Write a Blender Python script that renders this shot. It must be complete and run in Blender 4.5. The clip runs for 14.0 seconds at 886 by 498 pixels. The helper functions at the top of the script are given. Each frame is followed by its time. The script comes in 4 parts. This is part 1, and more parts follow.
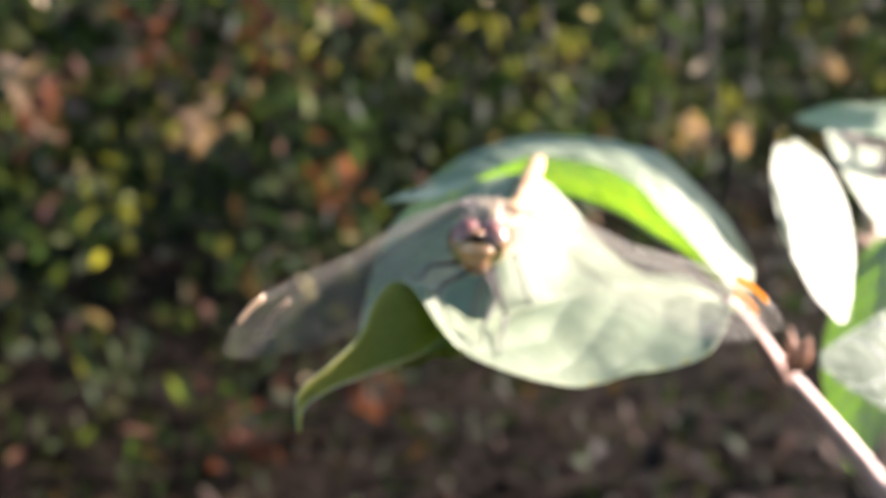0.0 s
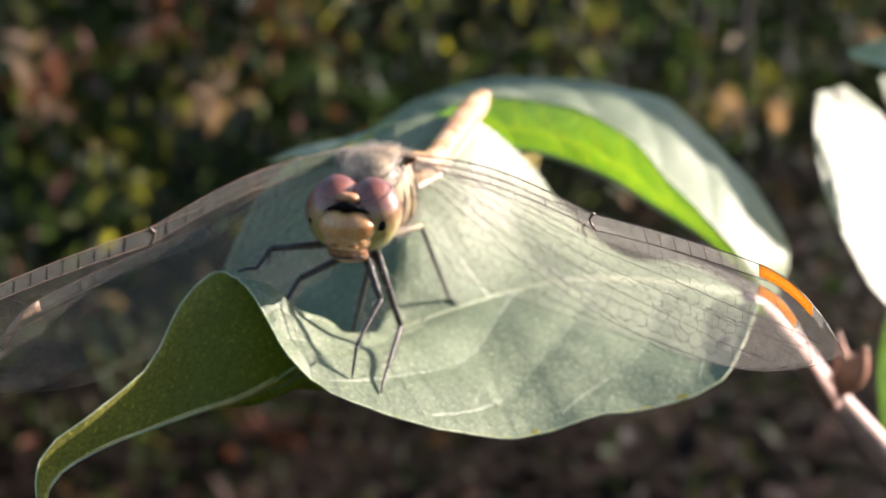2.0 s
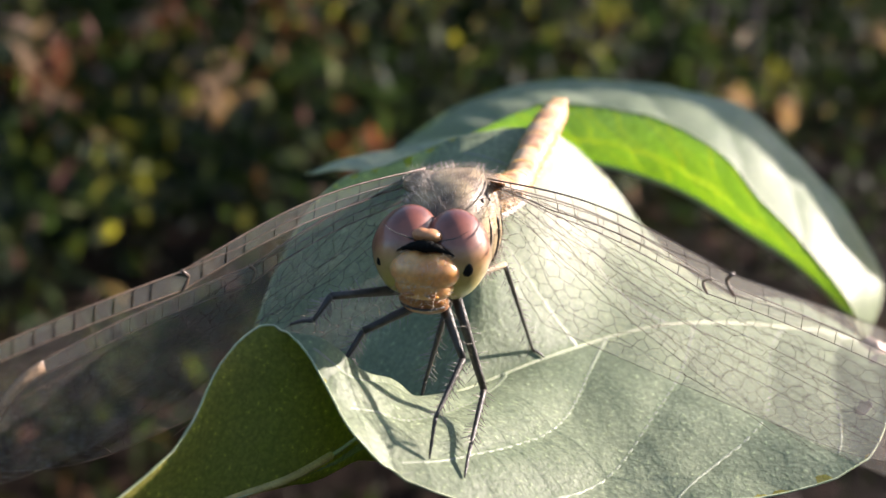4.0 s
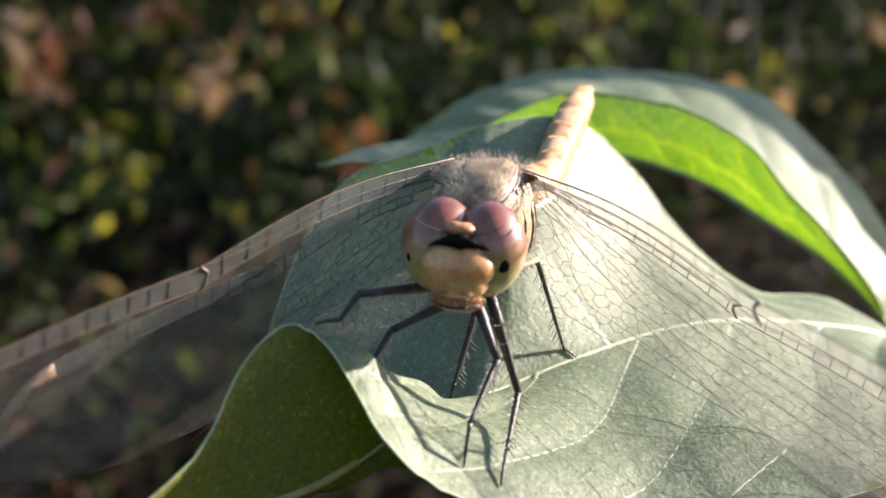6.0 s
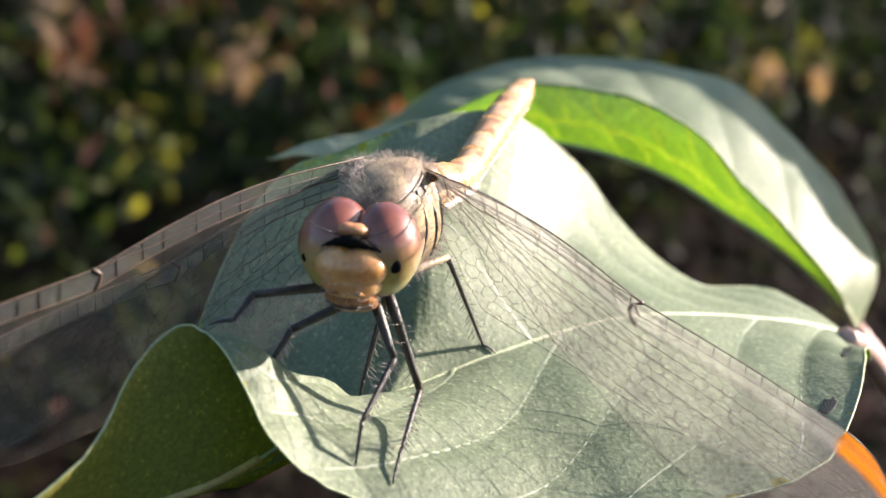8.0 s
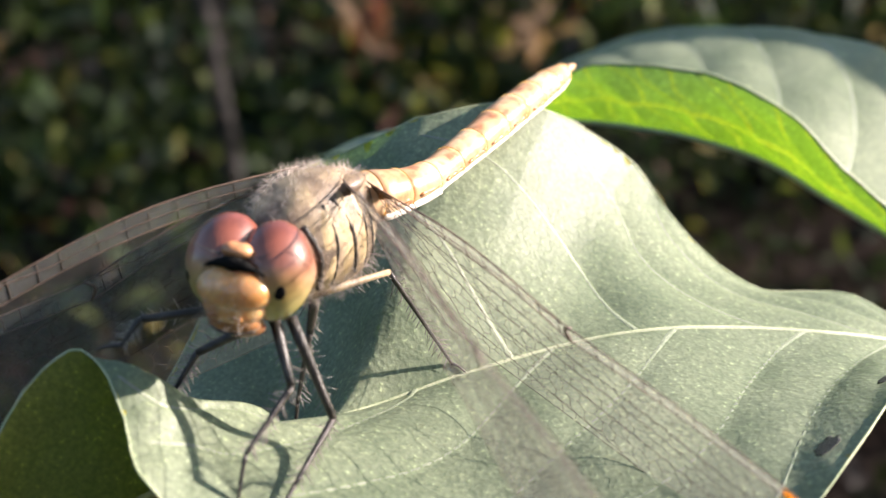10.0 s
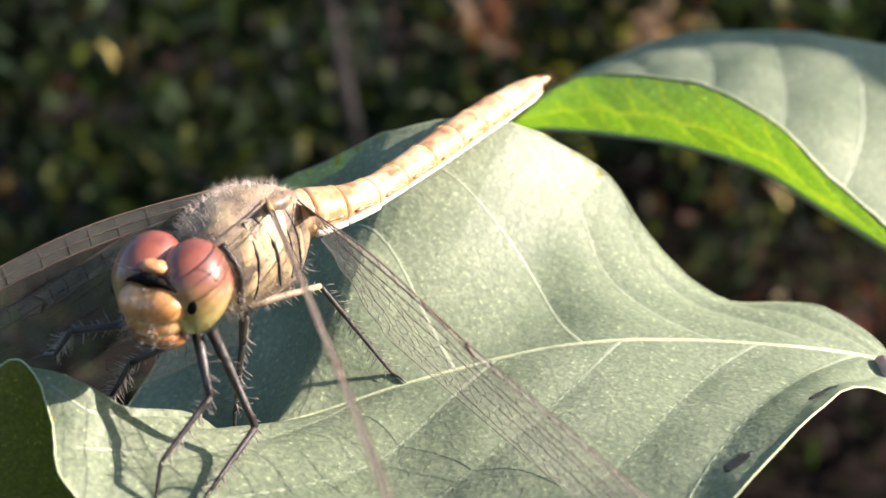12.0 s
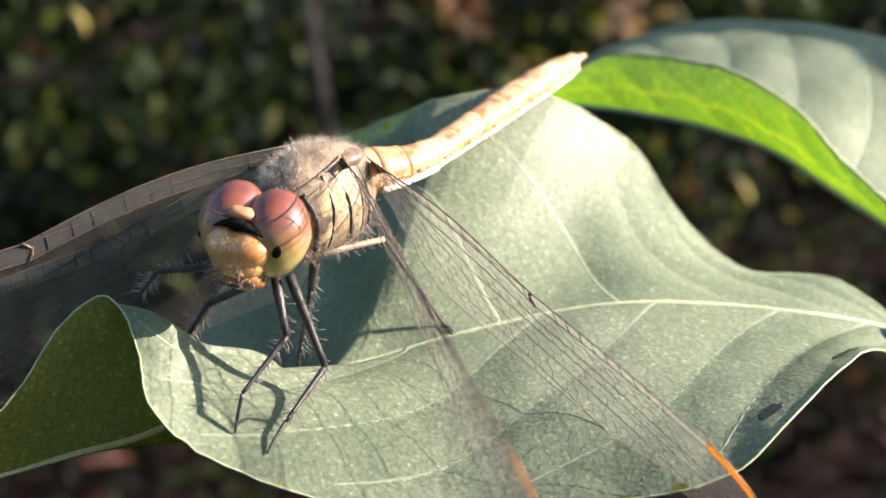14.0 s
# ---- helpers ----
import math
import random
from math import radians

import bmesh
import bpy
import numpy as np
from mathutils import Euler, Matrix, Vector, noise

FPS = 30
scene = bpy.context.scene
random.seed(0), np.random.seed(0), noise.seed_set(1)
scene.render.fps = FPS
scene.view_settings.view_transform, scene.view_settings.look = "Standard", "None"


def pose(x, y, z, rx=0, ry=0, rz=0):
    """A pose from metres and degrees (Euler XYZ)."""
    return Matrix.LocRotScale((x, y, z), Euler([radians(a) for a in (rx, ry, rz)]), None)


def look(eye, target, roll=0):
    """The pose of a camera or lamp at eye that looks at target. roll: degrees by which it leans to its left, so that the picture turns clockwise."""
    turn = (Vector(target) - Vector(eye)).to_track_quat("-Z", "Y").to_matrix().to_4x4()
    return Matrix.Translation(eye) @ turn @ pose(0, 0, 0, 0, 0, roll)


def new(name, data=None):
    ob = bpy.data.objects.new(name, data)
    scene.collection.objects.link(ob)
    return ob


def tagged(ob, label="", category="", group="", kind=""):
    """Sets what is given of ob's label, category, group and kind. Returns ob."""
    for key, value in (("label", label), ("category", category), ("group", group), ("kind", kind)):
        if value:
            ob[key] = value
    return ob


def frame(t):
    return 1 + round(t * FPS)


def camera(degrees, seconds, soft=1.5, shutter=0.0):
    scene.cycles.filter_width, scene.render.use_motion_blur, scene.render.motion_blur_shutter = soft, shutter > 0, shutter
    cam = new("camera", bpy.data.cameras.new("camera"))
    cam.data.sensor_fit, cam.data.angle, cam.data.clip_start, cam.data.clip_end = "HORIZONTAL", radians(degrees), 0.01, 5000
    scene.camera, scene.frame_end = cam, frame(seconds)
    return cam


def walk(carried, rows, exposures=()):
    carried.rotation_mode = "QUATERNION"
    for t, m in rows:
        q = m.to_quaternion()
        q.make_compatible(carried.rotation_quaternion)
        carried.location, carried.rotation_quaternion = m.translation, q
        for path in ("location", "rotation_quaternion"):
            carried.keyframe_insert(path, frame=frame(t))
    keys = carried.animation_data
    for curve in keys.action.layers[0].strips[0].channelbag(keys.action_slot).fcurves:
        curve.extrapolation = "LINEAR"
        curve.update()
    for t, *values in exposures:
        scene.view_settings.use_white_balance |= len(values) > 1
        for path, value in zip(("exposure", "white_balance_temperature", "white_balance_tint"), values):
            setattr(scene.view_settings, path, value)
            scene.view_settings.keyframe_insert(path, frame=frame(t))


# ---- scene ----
cam = camera(40.0, 14.0)
# the macro lens: a phone's small aperture, set to about six and a half centimetres
cam.data.dof.use_dof = True
cam.data.dof.focus_distance = 0.0695
cam.data.dof.aperture_fstop = 42.0
EYE, TILT = 0.60, -15.0
BASE = pose(0, 0, EYE, TILT, 0, 0)          # the layout below is in millimetres in this frame
MM = 0.001
PATH = [
    (0.0, 0.00, -0.00, -0.00, 90.00, 0.00, -0.00),
    (0.5, 4.18, 9.30, 0.92, 89.58, 0.18, 0.07),
    (1.0, 7.81, 18.65, 1.67, 89.49, 0.59, 0.74),
    (1.5, 7.49, 34.08, -0.92, 89.23, -0.11, 0.89),
    (2.0, 12.18, 47.23, -0.49, 89.09, 0.10, 1.63),
    (2.5, 9.69, 50.96, 1.52, 89.10, -0.14, 1.71),
    (5.0, 6.04, 67.01, 2.33, 88.52, -0.82, 1.65),
    (5.5, 5.46, 64.23, 2.92, 88.61, -0.50, 1.61),
    (6.0, 4.19, 66.27, 2.31, 88.42, -0.65, 1.37),
    (6.5, 6.05, 65.97, 1.17, 88.57, -0.56, 1.50),
    (7.0, 4.29, 68.74, 0.76, 88.59, -0.67, 1.23),
    (7.5, 7.25, 65.95, 3.49, 88.00, -0.54, 1.49),
    (10.0, 30.94, 75.54, 5.90, 85.74, 0.99, 17.76),
    (10.5, 34.76, 80.67, 6.73, 85.58, 1.86, 20.88),
    (11.0, 34.06, 74.53, 3.70, 85.58, 0.95, 24.28),
    (11.5, 39.01, 75.32, 4.24, 85.81, 0.66, 24.02),
    (12.0, 42.15, 77.82, 6.82, 85.71, 1.50, 23.97),
    (12.5, 47.28, 74.10, 5.70, 85.45, 0.62, 23.78),
    (13.0, 50.32, 76.91, 5.32, 86.34, 1.05, 24.55),
    (13.5, 39.34, 77.25, 7.50, 85.08, 1.49, 23.36),
    (14.0, 38.94, 70.82, 5.85, 84.84, -0.73, 22.29),
]
walk(cam, [(t, BASE @ pose(x * MM, y * MM, z * MM, rx, ry, rz)) for t, x, y, z, rx, ry, rz in PATH],
     exposures=[(0.0, 2.70), (1.0, 2.38), (2.0, 2.06), (5.0, 2.0), (7.5, 2.0), (10.0, 2.0), (14.0, 1.99)])

# ---- world and sun ----
SUN = BASE.to_3x3() @ Vector((0.845, 0.30, 0.42)).normalized()      # towards the sun
world = bpy.data.worlds.new("world")
scene.world = world
world.use_nodes = True
sky = world.node_tree.nodes.new("ShaderNodeTexSky")
sky.sky_type, sky.sun_disc = "NISHITA", False
sky.sun_elevation = math.asin(SUN.z)
sky.sun_rotation = math.atan2(SUN.x, SUN.y)
back = world.node_tree.nodes["Background"]
back.inputs["Strength"].default_value = 0.074
world.node_tree.links.new(sky.outputs[0], back.inputs[0])
sun = new("sun", bpy.data.lights.new("sun", "SUN"))
sun.data.energy, sun.data.angle, sun.data.color = 4.7, radians(0.6), (1.0, 0.855, 0.80)
sun.matrix_world = look(SUN * 3 + Vector((0, 0, EYE)), (0, 0, EYE))


# ---- materials ----
def material(name):
    m = bpy.data.materials.new(name)
    m.use_nodes = True
    return m, m.node_tree.nodes, m.node_tree.links, m.node_tree.nodes["Principled BSDF"], m.node_tree.nodes["Material Output"]


def ramp(nodes, stops):
    r = nodes.new("ShaderNodeValToRGB")
    while len(r.color_ramp.elements) < len(stops):
        r.color_ramp.elements.new(0.5)
    for e, (p, c) in zip(r.color_ramp.elements, stops):
        e.position, e.color = p, (*c, 1)
    return r


def mixed(nodes, links, fac, a, b, mode="MIX"):
    n = nodes.new("ShaderNodeMix")
    n.data_type, n.blend_type = "RGBA", mode
    for socket, value in ((n.inputs[0], fac), (n.inputs[6], a), (n.inputs[7], b)):
        if isinstance(value, (int, float)):
            socket.default_value = value
        elif isinstance(value, tuple):
            socket.default_value = (*value, 1)
        else:
            links.new(value, socket)
    return n.outputs[2]


def surface(name, stops, scale, rough=0.5, bump=0.3, detail=None, spec=0.5, coat=0.0, depth=0.0002):
    """Two scales of noise in the colour and a fine relief, at real size."""
    m, nodes, links, bsdf, _ = material(name)
    co = nodes.new("ShaderNodeTexCoord")
    big = nodes.new("ShaderNodeTexNoise")
    big.inputs["Scale"].default_value, big.inputs["Detail"].default_value = scale, 6
    fine = nodes.new("ShaderNodeTexNoise")
    fine.inputs["Scale"].default_value, fine.inputs["Detail"].default_value = detail or scale * 9, 4
    for n in (big, fine):
        links.new(co.outputs["Object"], n.inputs["Vector"])
    r = ramp(nodes, stops)
    links.new(big.outputs["Fac"], r.inputs[0])
    r2 = ramp(nodes, [(0.3, (0.72, 0.72, 0.72)), (0.7, (1, 1, 1))])
    links.new(fine.outputs["Fac"], r2.inputs[0])
    links.new(mixed(nodes, links, 1.0, r.outputs[0], r2.outputs[0], "MULTIPLY"), bsdf.inputs["Base Color"])
    bp = nodes.new("ShaderNodeBump")
    bp.inputs["Strength"].default_value, bp.inputs["Distance"].default_value = bump, depth
    links.new(fine.outputs["Fac"], bp.inputs["Height"])
    links.new(bp.outputs[0], bsdf.inputs["Normal"])
    bsdf.inputs["Roughness"].default_value = rough
    bsdf.inputs["Specular IOR Level"].default_value = spec
    bsdf.inputs["Coat Weight"].default_value = coat
    return m


def leaf_material(name, dark, light, glow, through_share, rough, cells=190.0):
    """A leaf: mottled waxy skin with a net of fine veins, through which light passes."""
    m, nodes, links, bsdf, out = material(name)
    co = nodes.new("ShaderNodeTexCoord")
    big = nodes.new("ShaderNodeTexNoise")
    big.inputs["Scale"].default_value, big.inputs["Detail"].default_value = 160, 5
    speck = nodes.new("ShaderNodeTexNoise")
    speck.inputs["Scale"].default_value, speck.inputs["Detail"].default_value = 3600, 3
    net = nodes.new("ShaderNodeTexVoronoi")
    net.feature, net.inputs["Scale"].default_value = "DISTANCE_TO_EDGE", cells * 5
    warp = nodes.new("ShaderNodeTexNoise")
    warp.inputs["Scale"].default_value = 900
    add = nodes.new("ShaderNodeVectorMath")
    add.operation = "MULTIPLY_ADD"
    add.inputs[1].default_value = (0.0008, 0.0008, 0.0008)
    for n in (big, speck, warp):
        links.new(co.outputs["Object"], n.inputs["Vector"])
    links.new(warp.outputs["Color"], add.inputs[0])
    links.new(co.outputs["Object"], add.inputs[2])
    links.new(add.outputs[0], net.inputs["Vector"])
    base = ramp(nodes, [(0.3, dark), (0.7, light)])
    links.new(big.outputs["Fac"], base.inputs[0])
    sp = ramp(nodes, [(0.33, (0.76, 0.78, 0.76)), (0.55, (1, 1, 1)), (0.655, (1.12, 1.12, 1.05)), (0.70, (1.75, 1.75, 1.6))])
    links.new(speck.outputs["Fac"], sp.inputs[0])
    col = mixed(nodes, links, 1.0, base.outputs[0], sp.outputs[0], "MULTIPLY")
    edge = ramp(nodes, [(0.0, (1, 1, 1)), (0.09, (0, 0, 0))])
    links.new(net.outputs["Distance"], edge.inputs[0])
    fade = nodes.new("ShaderNodeMath")
    fade.operation = "MULTIPLY"
    fade.inputs[1].default_value = 0.34
    links.new(edge.outputs[0], fade.inputs[0])
    col = mixed(nodes, links, fade.outputs[0], col, tuple(c * 0.72 for c in dark))
    links.new(col, bsdf.inputs["Base Color"])
    bsdf.inputs["Roughness"].default_value = rough
    bsdf.inputs["Specular IOR Level"].default_value = 0.28
    bp = nodes.new("ShaderNodeBump")
    bp.inputs["Strength"].default_value, bp.inputs["Distance"].default_value = 0.26, 0.00016
    hs = nodes.new("ShaderNodeMath")
    hs.operation = "ADD"
    links.new(net.outputs["Distance"], hs.inputs[0])
    links.new(speck.outputs["Fac"], hs.inputs[1])
    # small pillows between the finest veins
    pillow = nodes.new("ShaderNodeTexVoronoi")
    pillow.feature, pillow.inputs["Scale"].default_value = "SMOOTH_F1", cells * 2.4
    links.new(add.outputs[0], pillow.inputs["Vector"])
    puff = nodes.new("ShaderNodeMath")
    puff.operation = "MULTIPLY_ADD"
    puff.inputs[1].default_value = -0.9
    links.new(pillow.outputs["Distance"], puff.inputs[0])
    links.new(hs.outputs[0], puff.inputs[2])
    links.new(puff.outputs[0], bp.inputs["Height"])
    links.new(bp.outputs[0], bsdf.inputs["Normal"])
    tr = nodes.new("ShaderNodeBsdfTranslucent")
    g = mixed(nodes, links, 1.0, glow, sp.outputs[0], "MULTIPLY")
    g = mixed(nodes, links, fade.outputs[0], g, tuple(c * 0.55 for c in glow))
    links.new(g, tr.inputs["Color"])
    links.new(bp.outputs[0], tr.inputs["Normal"])
    mx = nodes.new("ShaderNodeMixShader")
    mx.inputs[0].default_value = through_share
    links.new(bsdf.outputs[0], mx.inputs[1])
    links.new(tr.outputs[0], mx.inputs[2])
    links.new(mx.outputs[0], out.inputs["Surface"])
    return m


LEAF = leaf_material("leaf_skin", (0.162, 0.202, 0.128), (0.285, 0.326, 0.216), (0.215, 0.44, 0.010), 0.27, 0.52)
UNDERSIDE = leaf_material("leaf_underside", (0.205, 0.195, 0.05), (0.285, 0.265, 0.075), (0.80, 0.76, 0.08), 0.5, 0.6)
# leaf skin with sunlight painted in as a paler tone
SUNLIT_LEAF_TONE = leaf_material("leaf_sunlit_tone", (0.28, 0.34, 0.25), (0.42, 0.47, 0.36), (0.42, 0.52, 0.16), 0.35, 0.55)
LIT_VEIN = leaf_material("leaf_vein_lit", (0.22, 0.26, 0.08), (0.32, 0.36, 0.12), (0.36, 0.52, 0.02), 0.33, 0.5)
RIB = surface("leaf_rib", [(0.3, (0.36, 0.42, 0.24)), (0.7, (0.48, 0.51, 0.32))], 900, 0.5)
SIDE_RIB = surface("leaf_side_vein", [(0.3, (0.21, 0.252, 0.157)), (0.7, (0.30, 0.342, 0.225))], 900, 0.5)
TIP_RIB = surface("leaf_tip_rib", [(0.3, (0.40, 0.31, 0.10)), (0.7, (0.56, 0.45, 0.17))], 900, 0.5)
RIM = surface("leaf_rim", [(0.3, (0.36, 0.44, 0.22)), (0.7, (0.52, 0.56, 0.34))], 900, 0.45)
TWIG = surface("young_bark", [(0.3, (0.46, 0.27, 0.22)), (0.7, (0.66, 0.46, 0.40))], 300, 0.5)
DENT_SHADE = surface("leaf_dent_shade", [(0.3, (0.012, 0.014, 0.010)), (0.7, (0.03, 0.035, 0.022))], 900, 0.6)
BUD = surface("bud_scale", [(0.3, (0.30, 0.12, 0.07)), (0.7, (0.50, 0.25, 0.14))], 400, 0.6)
BLACK = surface("black_chitin", [(0.3, (0.010, 0.009, 0.008)), (0.7, (0.062, 0.052, 0.043))], 1500, 0.42, 0.6, spec=0.6, depth=0.00006)
SPINE = surface("leg_bristle", [(0.3, (0.20, 0.17, 0.14)), (0.7, (0.46, 0.41, 0.35))], 1500, 0.35)
FACE = surface("face_chitin", [(0.3, (0.64, 0.29, 0.085)), (0.7, (0.83, 0.48, 0.20))], 420, 0.30, 0.25, 4000, coat=0.7, depth=0.00005)
CROWN = surface("crown_chitin", [(0.3, (0.46, 0.19, 0.075)), (0.7, (0.66, 0.36, 0.17))], 600, 0.38, 0.3, 4000, coat=0.2, depth=0.00005)
LIP = surface("lip_chitin", [(0.3, (0.24, 0.095, 0.025)), (0.7, (0.42, 0.19, 0.06))], 600, 0.35, 0.25, 4000, coat=0.3, depth=0.00005)
WHITE = surface("abdomen_underside", [(0.3, (0.60, 0.54, 0.46)), (0.7, (0.74, 0.69, 0.62))], 600, 0.5)
# the same wing spot painted paler, as gloss makes it look on the far wings
STIGMA_IN_GLARE = surface("wing_stigma_in_glare", [(0.3, (0.30, 0.20, 0.13)), (0.7, (0.42, 0.30, 0.2))], 700, 0.35)
STIGMA = surface("wing_stigma", [(0.3, (0.72, 0.32, 0.05)), (0.7, (0.85, 0.46, 0.10))], 700, 0.35)
for soft in (FACE, LIP):
    skin = soft.node_tree.nodes["Principled BSDF"]
    skin.inputs["Subsurface Weight"].default_value, skin.inputs["Subsurface Scale"].default_value = 0.5, 0.0012
    skin.inputs["Subsurface Radius"].default_value = (1.0, 0.5, 0.25)
glass = STIGMA.node_tree
warm = glass.nodes.new("ShaderNodeBsdfTranslucent")
warm.inputs[0].default_value = (0.95, 0.55, 0.14, 1)
half = glass.nodes.new("ShaderNodeMixShader")
half.inputs[0].default_value = 0.55
glass.links.new(glass.nodes["Principled BSDF"].outputs[0], half.inputs[1])
glass.links.new(warm.outputs[0], half.inputs[2])
glass.links.new(half.outputs[0], glass.nodes["Material Output"].inputs["Surface"])
VEIN = surface("wing_vein", [(0.3, (0.03, 0.023, 0.018)), (0.7, (0.10, 0.072, 0.05))], 500, 0.5, spec=0.2)
REDVEIN = surface("wing_lead_vein", [(0.3, (0.08, 0.055, 0.04)), (0.7, (0.19, 0.125, 0.085))], 400, 0.4)
SPOT = surface("eye_spot", [(0.3, (0.004, 0.004, 0.004)), (0.7, (0.008, 0.008, 0.007))], 900, 0.7, spec=0.1)
STRAW = surface("flank_straw", [(0.3, (0.36, 0.26, 0.13)), (0.7, (0.50, 0.39, 0.22))], 900, 0.5, 0.3, 4000, depth=0.00005)
HAIR = surface("body_hair", [(0.3, (0.36, 0.30, 0.25)), (0.7, (0.62, 0.55, 0.48))], 700, 0.6)
THORAX = surface("thorax_chitin", [(0.36, (0.11, 0.08, 0.055)), (0.47, (0.26, 0.19, 0.12)), (0.62, (0.42, 0.32, 0.19))], 620, 0.5, 0.4, 3000, depth=0.00008)


def abdomen_material():
    """Straw orange rings with a brown net of marks and a thin pale line down each flank."""
    m, nodes, links, bsdf, _ = material("abdomen_chitin")
    co = nodes.new("ShaderNodeTexCoord")
    n1 = nodes.new("ShaderNodeTexNoise")
    n1.inputs["Scale"].default_value, n1.inputs["Detail"].default_value = 420, 5
    n2 = nodes.new("ShaderNodeTexNoise")
    n2.inputs["Scale"].default_value, n2.inputs["Detail"].default_value = 1700, 3
    for n in (n1, n2):
        links.new(co.outputs["Object"], n.inputs["Vector"])
    r = ramp(nodes, [(0.35, (0.40, 0.19, 0.085)), (0.5, (0.55, 0.35, 0.19)), (0.7, (0.66, 0.48, 0.30))])
    links.new(n1.outputs["Fac"], r.inputs[0])
    r2 = ramp(nodes, [(0.33, (0.62, 0.55, 0.5)), (0.5, (1, 1, 1))])
    links.new(n2.outputs["Fac"], r2.inputs[0])
    links.new(mixed(nodes, links, 1.0, r.outputs[0], r2.outputs[0], "MULTIPLY"), bsdf.inputs["Base Color"])
    bsdf.inputs["Roughness"].default_value, bsdf.inputs["Coat Weight"].default_value = 0.35, 0.2
    bp = nodes.new("ShaderNodeBump")
    bp.inputs["Strength"].default_value, bp.inputs["Distance"].default_value = 0.3, 0.00006
    links.new(n2.outputs["Fac"], bp.inputs["Height"])
    links.new(bp.outputs[0], bsdf.inputs["Normal"])
    return m


def eye_material():
    """Compound eye: wine red above, passing to olive yellow below, with fine facets."""
    m, nodes, links, bsdf, _ = material("compound_eye")
    co = nodes.new("ShaderNodeTexCoord")
    sep = nodes.new("ShaderNodeSeparateXYZ")
    links.new(co.outputs["Object"], sep.inputs[0])
    rng = nodes.new("ShaderNodeMapRange")
    rng.inputs[1].default_value, rng.inputs[2].default_value = -0.0021, 0.0022
    links.new(sep.outputs["Z"], rng.inputs[0])
    r = ramp(nodes, [(0.0, (0.33, 0.29, 0.06)), (0.28, (0.40, 0.29, 0.11)), (0.46, (0.36, 0.19, 0.09)), (0.60, (0.25, 0.080, 0.042)), (1.0, (0.19, 0.050, 0.030))])
    links.new(rng.outputs[0], r.inputs[0])
    n1 = nodes.new("ShaderNodeTexNoise")
    n1.inputs["Scale"].default_value = 700
    links.new(co.outputs["Object"], n1.inputs["Vector"])
    r2 = ramp(nodes, [(0.36, (0.62, 0.6, 0.55)), (0.5, (1, 1, 1))])
    links.new(n1.outputs["Fac"], r2.inputs[0])
    links.new(mixed(nodes, links, 0.8, r.outputs[0], r2.outputs[0], "MULTIPLY"), bsdf.inputs["Base Color"])
    bsdf.inputs["Roughness"].default_value, bsdf.inputs["Coat Weight"].default_value = 0.42, 0.9
    bsdf.inputs["Coat Roughness"].default_value = 0.10
    bsdf.inputs["Coat IOR"].default_value = 1.52
    vor = nodes.new("ShaderNodeTexVoronoi")
    vor.inputs["Scale"].default_value = 14000
    links.new(co.outputs["Object"], vor.inputs["Vector"])
    bp = nodes.new("ShaderNodeBump")
    bp.inputs["Strength"].default_value, bp.inputs["Distance"].default_value = 0.10, 0.00002
    links.new(vor.outputs["Distance"], bp.inputs["Height"])
    links.new(bp.outputs[0], bsdf.inputs["Normal"])
    return m


def membrane_material(name, haze):
    """Clear wing skin: mostly seen through, with a faint grey veil and a crinkled gloss."""
    m, nodes, links, bsdf, out = material(name)
    nodes.remove(bsdf)
    co = nodes.new("ShaderNodeTexCoord")
    n = nodes.new("ShaderNodeTexVoronoi")
    n.feature, n.inputs["Scale"].default_value = "SMOOTH_F1", 1250
    links.new(co.outputs["Object"], n.inputs["Vector"])
    bp = nodes.new("ShaderNodeBump")
    bp.inputs["Strength"].default_value, bp.inputs["Distance"].default_value = 0.8, 0.0004
    links.new(n.outputs["Distance"], bp.inputs["Height"])
    clear = nodes.new("ShaderNodeBsdfTransparent")
    clear.inputs[0].default_value = (0.97, 0.965, 0.955, 1)
    veil = nodes.new("ShaderNodeBsdfDiffuse")
    veil.inputs[0].default_value = (0.48, 0.47, 0.43, 1)
    lit = nodes.new("ShaderNodeBsdfTranslucent")
    lit.inputs[0].default_value = (0.48, 0.47, 0.43, 1)
    both = nodes.new("ShaderNodeMixShader")
    links.new(veil.outputs[0], both.inputs[1])
    links.new(lit.outputs[0], both.inputs[2])
    gloss = nodes.new("ShaderNodeBsdfGlossy")
    gloss.inputs["Roughness"].default_value = 0.28
    links.new(bp.outputs[0], gloss.inputs["Normal"])
    a = nodes.new("ShaderNodeMixShader")
    a.inputs[0].default_value = haze
    links.new(clear.outputs[0], a.inputs[1])
    links.new(both.outputs[0], a.inputs[2])
    b = nodes.new("ShaderNodeMixShader")
    b.inputs[0].default_value = 0.04
    links.new(a.outputs[0], b.inputs[1])
    links.new(gloss.outputs[0], b.inputs[2])
    links.new(b.outputs[0], out.inputs["Surface"])
    return m


